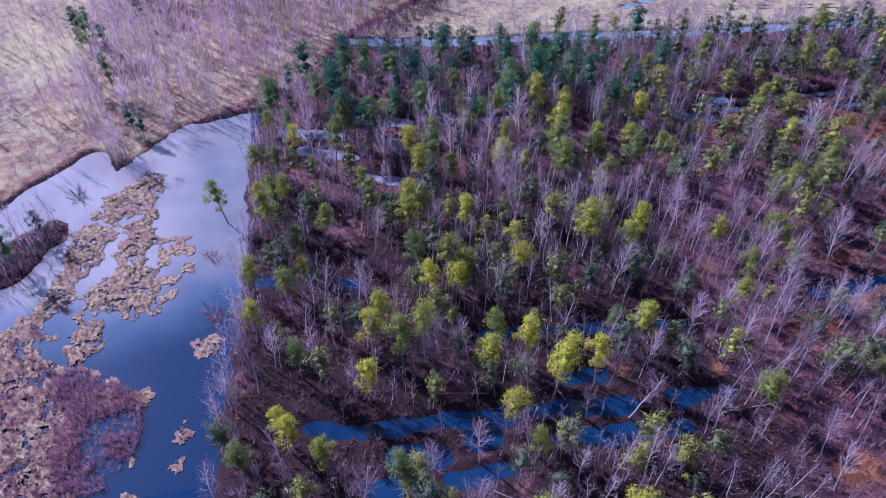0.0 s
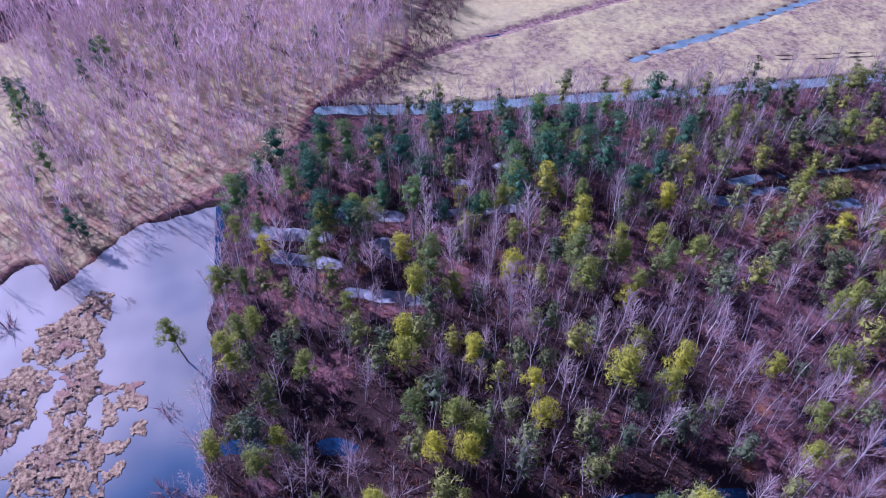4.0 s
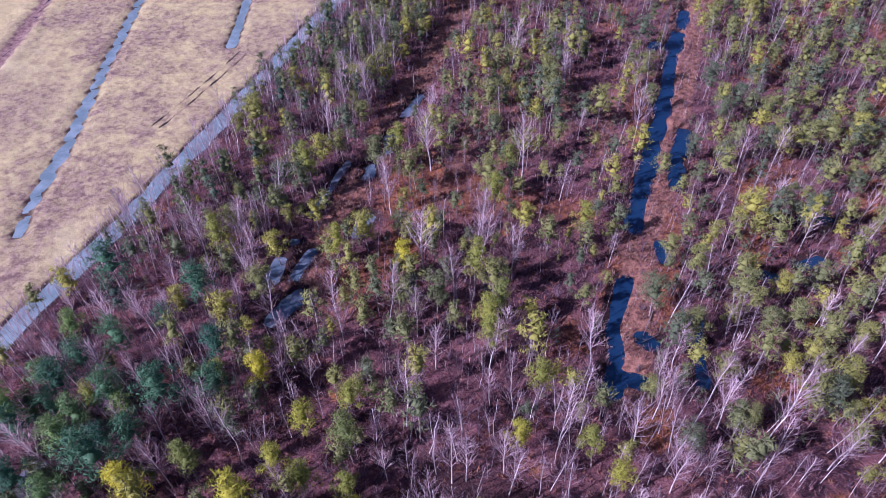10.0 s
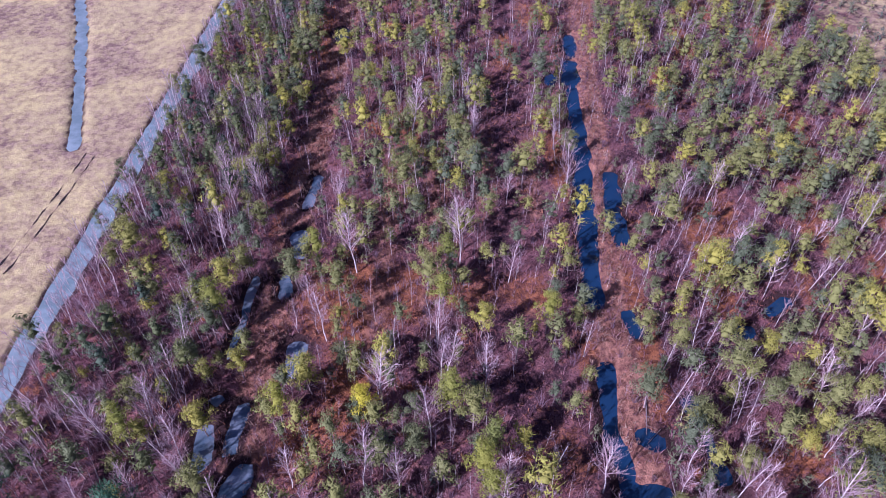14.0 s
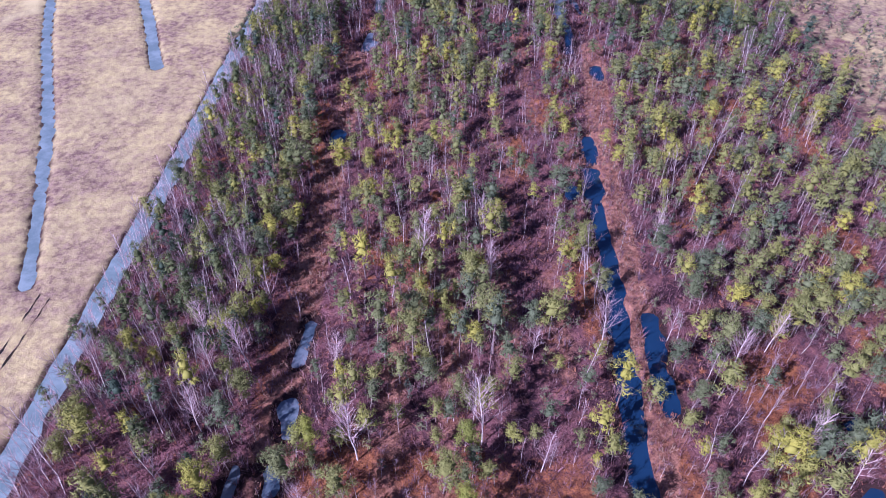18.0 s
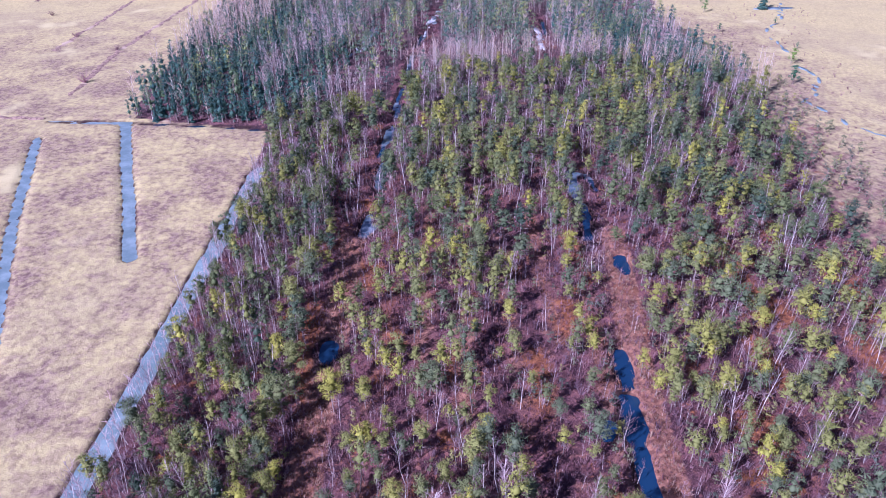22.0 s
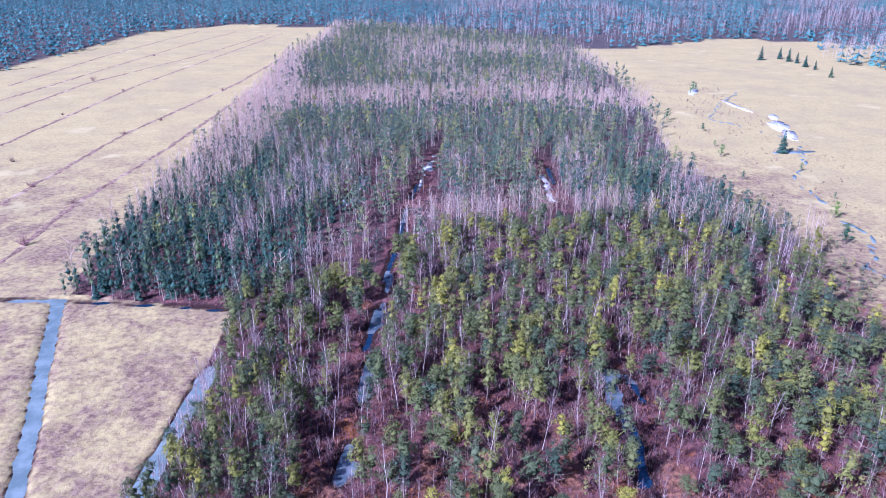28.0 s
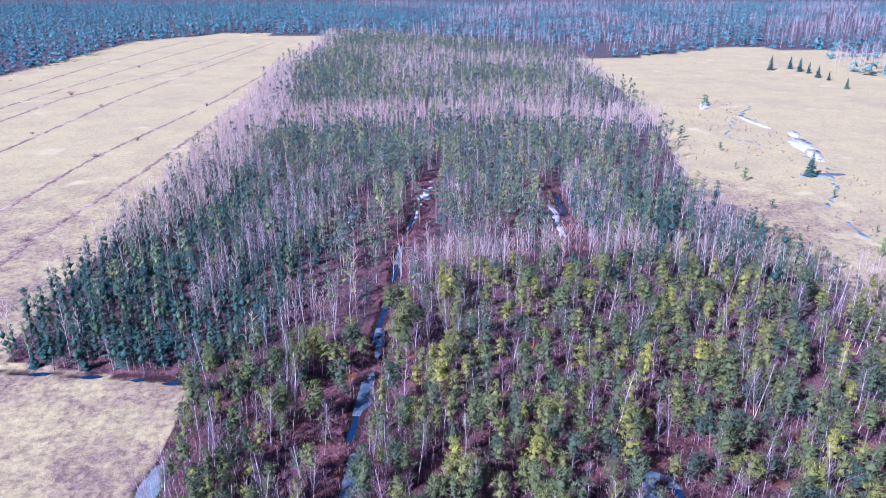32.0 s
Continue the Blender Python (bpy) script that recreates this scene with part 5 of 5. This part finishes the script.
q = np.concatenate([q, scatter([(-78, 222), (-43, 214), (10, 253), (60, 258), (90, 236), (84, 300), (86, 330), (-80, 330)], 1.2, lambda x, y: 0.25 + 0.6 * smooth(lumps(x, y, 8), 0.2, 0.6), r, 0.1), scatter([(-43, 200), (88, 200), (90, 234), (60, 257), (10, 252), (-43, 211)], 1.1, lambda x, y: 0.7 + 0 * x, r, 0.1)])
planted("bare_brushwood", twiggy, q, sizes(q, 0.35, 1.1), [M_BRUSH], "low leafless purple-brown brushwood and heather", "shrubs", r)
heather = [brush(660 + k, 0.42, 5, 0.6, 0.13) for k in range(5)]
q = scatter(BOG, 1.05, lambda x, y: 0.8 * smooth(lumps(x + 60, y * 0.5, 4), 0.25, 0.7) * (y < 205), r, 0.1)
planted("heather_tussocks", heather, q, sizes(q, 0.6, 1.5), [M_HEATHER], "rust-brown heather and grass tussocks between the bog trees", "heather", r)
q = scatter([(-28, 30), (36, 30), (36, 165), (-28, 165)], 0.8, lambda x, y: 0.55 * (open_strip(x, y) < 0.2), r, 0.0)
planted("sedge_tussocks", tuft, q, sizes(q, 0.6, 1.4), [M_SEDGE], "dry tan sedge tussocks beside the water", "grass", r)
def mat_edge(x, y):
    d = np.full(np.shape(x), 60.0)
    for poly in MATS:
        d = np.minimum(d, signed(poly, x, y))
    return d


q = scatter(REEDS, 0.42, lambda x, y: 0.95 * smooth(lumps(x, y, 3), 0.05, 0.4), r, -60)
q = np.concatenate([q, scatter(MATS[4], 0.6, lambda x, y: 0.7 * smooth(lumps(x, y, 3), 0.2, 0.6), r, -60)])
planted("reed_brush", [brush(640 + k, 1.0, 11, 0.7, 0.07) for k in range(4)], q, sizes(q, 0.6, 1.2), [M_REED], "rust-purple dead reeds on the pond mat", "reeds", r, 0.0)
q = scatter([(-24, -68), (34, -68), (34, -39), (-24, -39)], 0.55, lambda x, y: 0.8 * (mat_edge(x, y) + (lumps(x, y, 1.7) - 0.5) * 1.8 < -0.1), r, -60)
planted("mat_tussocks", tuft, q, sizes(q, 0.5, 0.95), [M_SEDGE], "dry tan sedge tussocks on floating mats", "grass", r, 0.05)


def sedge_mats():
    """Broken rafts of flattened sedge, low over the water."""
    s = 0.26
    x, y = np.meshgrid(np.arange(-30, 34, s), np.arange(-70, -37, s))
    x, y = x + (lumps(x, y, 0.5) - 0.5) * 0.5, y + (lumps(x + 77, y, 0.5) - 0.5) * 0.5
    f = mat_edge(x, y) + (lumps(x, y, 1.7) - 0.5) * 2.2 + (lumps(x + 9, y, 0.8) - 0.5) * 1.2
    rafts = (f < 0.35) & (np.abs(lumps(x, y, 1.3) - 0.5) > 0.03)
    rafts |= (signed(TUFTED, x, y) < 0) & (lumps(x + 4, y, 1.6) + 0.4 * lumps(x, y, 0.7) > 0.76)
    rafts &= (signed(POND, x, y) < -0.6) & ((signed(REEDS, x, y) > -0.5) | (lumps(x, y, 3) > 0.6))
    z = np.where(rafts, 0.05 + 0.2 * lumps(x, y, 0.8) * smooth(-f, -0.3, 1.0) + 0.06 * rng.random(x.shape), 0.02)
    k = np.arange(x.size).reshape(x.shape)
    full = rafts[:-1, :-1] & rafts[1:, 1:]
    quads = np.stack([k[:-1, :-1], k[:-1, 1:], k[1:, 1:], k[1:, :-1]], -1)[full]
    used, back = np.unique(quads, return_inverse=True)
    v = np.stack([x, y, z], -1).reshape(-1, 3)[used]
    return mesh_object("pond_sedge", v, back.reshape(-1, 4), [M_RAFT])


tagged(sedge_mats(), "broken rafts of flattened tan sedge floating on the pond", "sedge", kind="stuff")

# ---- lone trees and bushes of the meadows ----
lone = [template("spruce_tree", spruce(400 + k, 9.0 + k, 2, 0.24), (M_PINEBARK, M_SPRUCE), STEM, "lone dark spruce standing on the pale meadow", "spruces of the meadow") for k in range(2)]
plant(lone, [(134, 335), (254.5, 607), (271.8, 613), (271, 598), (272.6, 589), (268, 569), (268, 556), (259, 521), (320, 790)], [0.85, 1.2, 1.0, 1.1, 0.9, 0.9, 0.7, 0.8, 1.0], r)
meadow_pines = [template("pine_tree", pine(420 + k, 6.0 + k, 0.25, 2.0, 2), (M_PINEBARK, M_DARK), STEM, "small dark pine at the edge of the meadow creek", "pines of the meadow") for k in range(2)]
plant(meadow_pines, [(145, 459), (155, 477), (150, 468), (122, 279), (104, 243), (112, 262), (128, 310), (108, 330), (112, 345), (118, 372), (103, 300), (98, 262), (110, 395)], list(0.5 + 0.6 * r.random(13)), r)


def bush(seed):
    root = tagged(new("bush"), "low dark leafless bush on damp ground", "bush", "low bushes")
    v, f, _ = brush(seed, 1.5, 26, 1.5, 0.09).arrays()
    mesh_object("crown", v, f, [M_BRUSH], parent=root)
    return root


plant([bush(440 + k) for k in range(3)], [(-149, 331), (-170, 415), (-106.6, 283), (-126, 373), (-120, 401), (-167, 480), (-200, 520), (-127, 300), (-104, 250), (-140, 226), (-112, 480), (-204, 640)], list(0.9 + 0.7 * r.random(12)), r)
q = scatter([(74, 120), (120, 120), (150, 330), (170, 480), (128, 520), (110, 410), (88, 310), (90, 240)], 2.6, lambda x, y: 0.45 * lumps(x, y, 15), r)
q = np.concatenate([q, scatter([(70, 60), (100, 60), (108, 200), (100, 300), (84, 300), (84, 226), (74, 150)], 2.2, lambda x, y: 0.5 * lumps(x, y, 7), r)])
planted("meadow_scrub", low + tuft, q, sizes(q, 0.6, 1.5), [M_BRUSH], "scattered brown scrub on the damp meadow", "shrubs", r)

# ---- old snow in the peat cuttings, bushes at the pond ----
for line, half in SNOWY:
    (ax, ay), (bx, by) = line[0], line[-1]
    run = math.hypot(bx - ax, by - ay)
    for i in range(max(1, int(run / 3.2))):
        k = r.random()
        x, y = ax + (bx - ax) * k + r.normal() * 0.5, ay + (by - ay) * k + r.normal() * 0.5
        z = float(ground_height(np.array([x]), np.array([y]))[0])
        sheet("snow_patch", x, y, min(0.9 + 4.2 * r.random() ** 2, 0.3 * run), half * (0.3 + 0.7 * r.random()), math.atan2(by - ay, bx - ax) + 0.15 * r.normal(), max(z, 0.1) + 0.12, M_SNOW if r.random() < 0.6 else M_ICE,
              "ragged patch of old snow in a peat cutting", r)
plant([bush(460 + k) for k in range(2)], [(-19.4, -45.9), (-2.6, -40.6), (7.1, -39.9), (8.4, -39.2), (-1.6, -39.8), (-16.8, -54.4), (-18.1, -59.6)], [0.9, 1.3, 1.4, 1.0, 1.1, 1.0, 1.1], r)

for (ax, ay), (bx, by) in zip(CREEK, CREEK[1:]):
    for k in np.arange(0.1, 1.0, 5.0 / math.hypot(bx - ax, by - ay)):
        if r.random() < 0.75:
            sheet("creek_ice", ax + (bx - ax) * k + r.normal() * 0.7, ay + (by - ay) * k + r.normal() * 0.7, 1.5 + 2.2 * r.random(), 0.35 + 0.5 * r.random(),
                  math.atan2(by - ay, bx - ax) + r.normal() * 0.25, 0.4, M_ICE, "narrow strip of ice on the winding meadow creek", r)


# ---- fallen stems ----
def fallen(seed, length):
    q = np.random.default_rng(seed)
    s = Shape()
    path = np.stack([np.linspace(0, length, 5), np.cumsum(q.normal(size=5)) * 0.06 * length / 5, np.linspace(0.06, 0.35, 5)], 1)
    s.tube(path, np.linspace(0.06, 0.02, 5), 6, 0)
    for k in range(5):
        p = along(path, 0.35 + 0.6 * q.random())
        s.spike([p], [p + (0.5 + 0.6 * q.random()) * np.array([0.5, q.normal() * 0.6, 0.35])], 0.05, 0, q)
    root = tagged(new("fallen_birch"), "fallen pale dead birch stem lying on wet sedge", "fallen tree", "fallen stems")
    v, f, _ = s.arrays()
    mesh_object("stem", v, f, [M_DRY], parent=root)
    return root


spots = scatter([(10, -30), (56, -30), (60, 80), (26, 130), (14, 60), (16, 10)], 6.5, lambda x, y: 0.5 + 0 * x, r)[:44]
plant([fallen(540 + k, 2.6 + 0.7 * k) for k in range(4)], spots, list(0.7 + 0.6 * r.random(len(spots))), r)
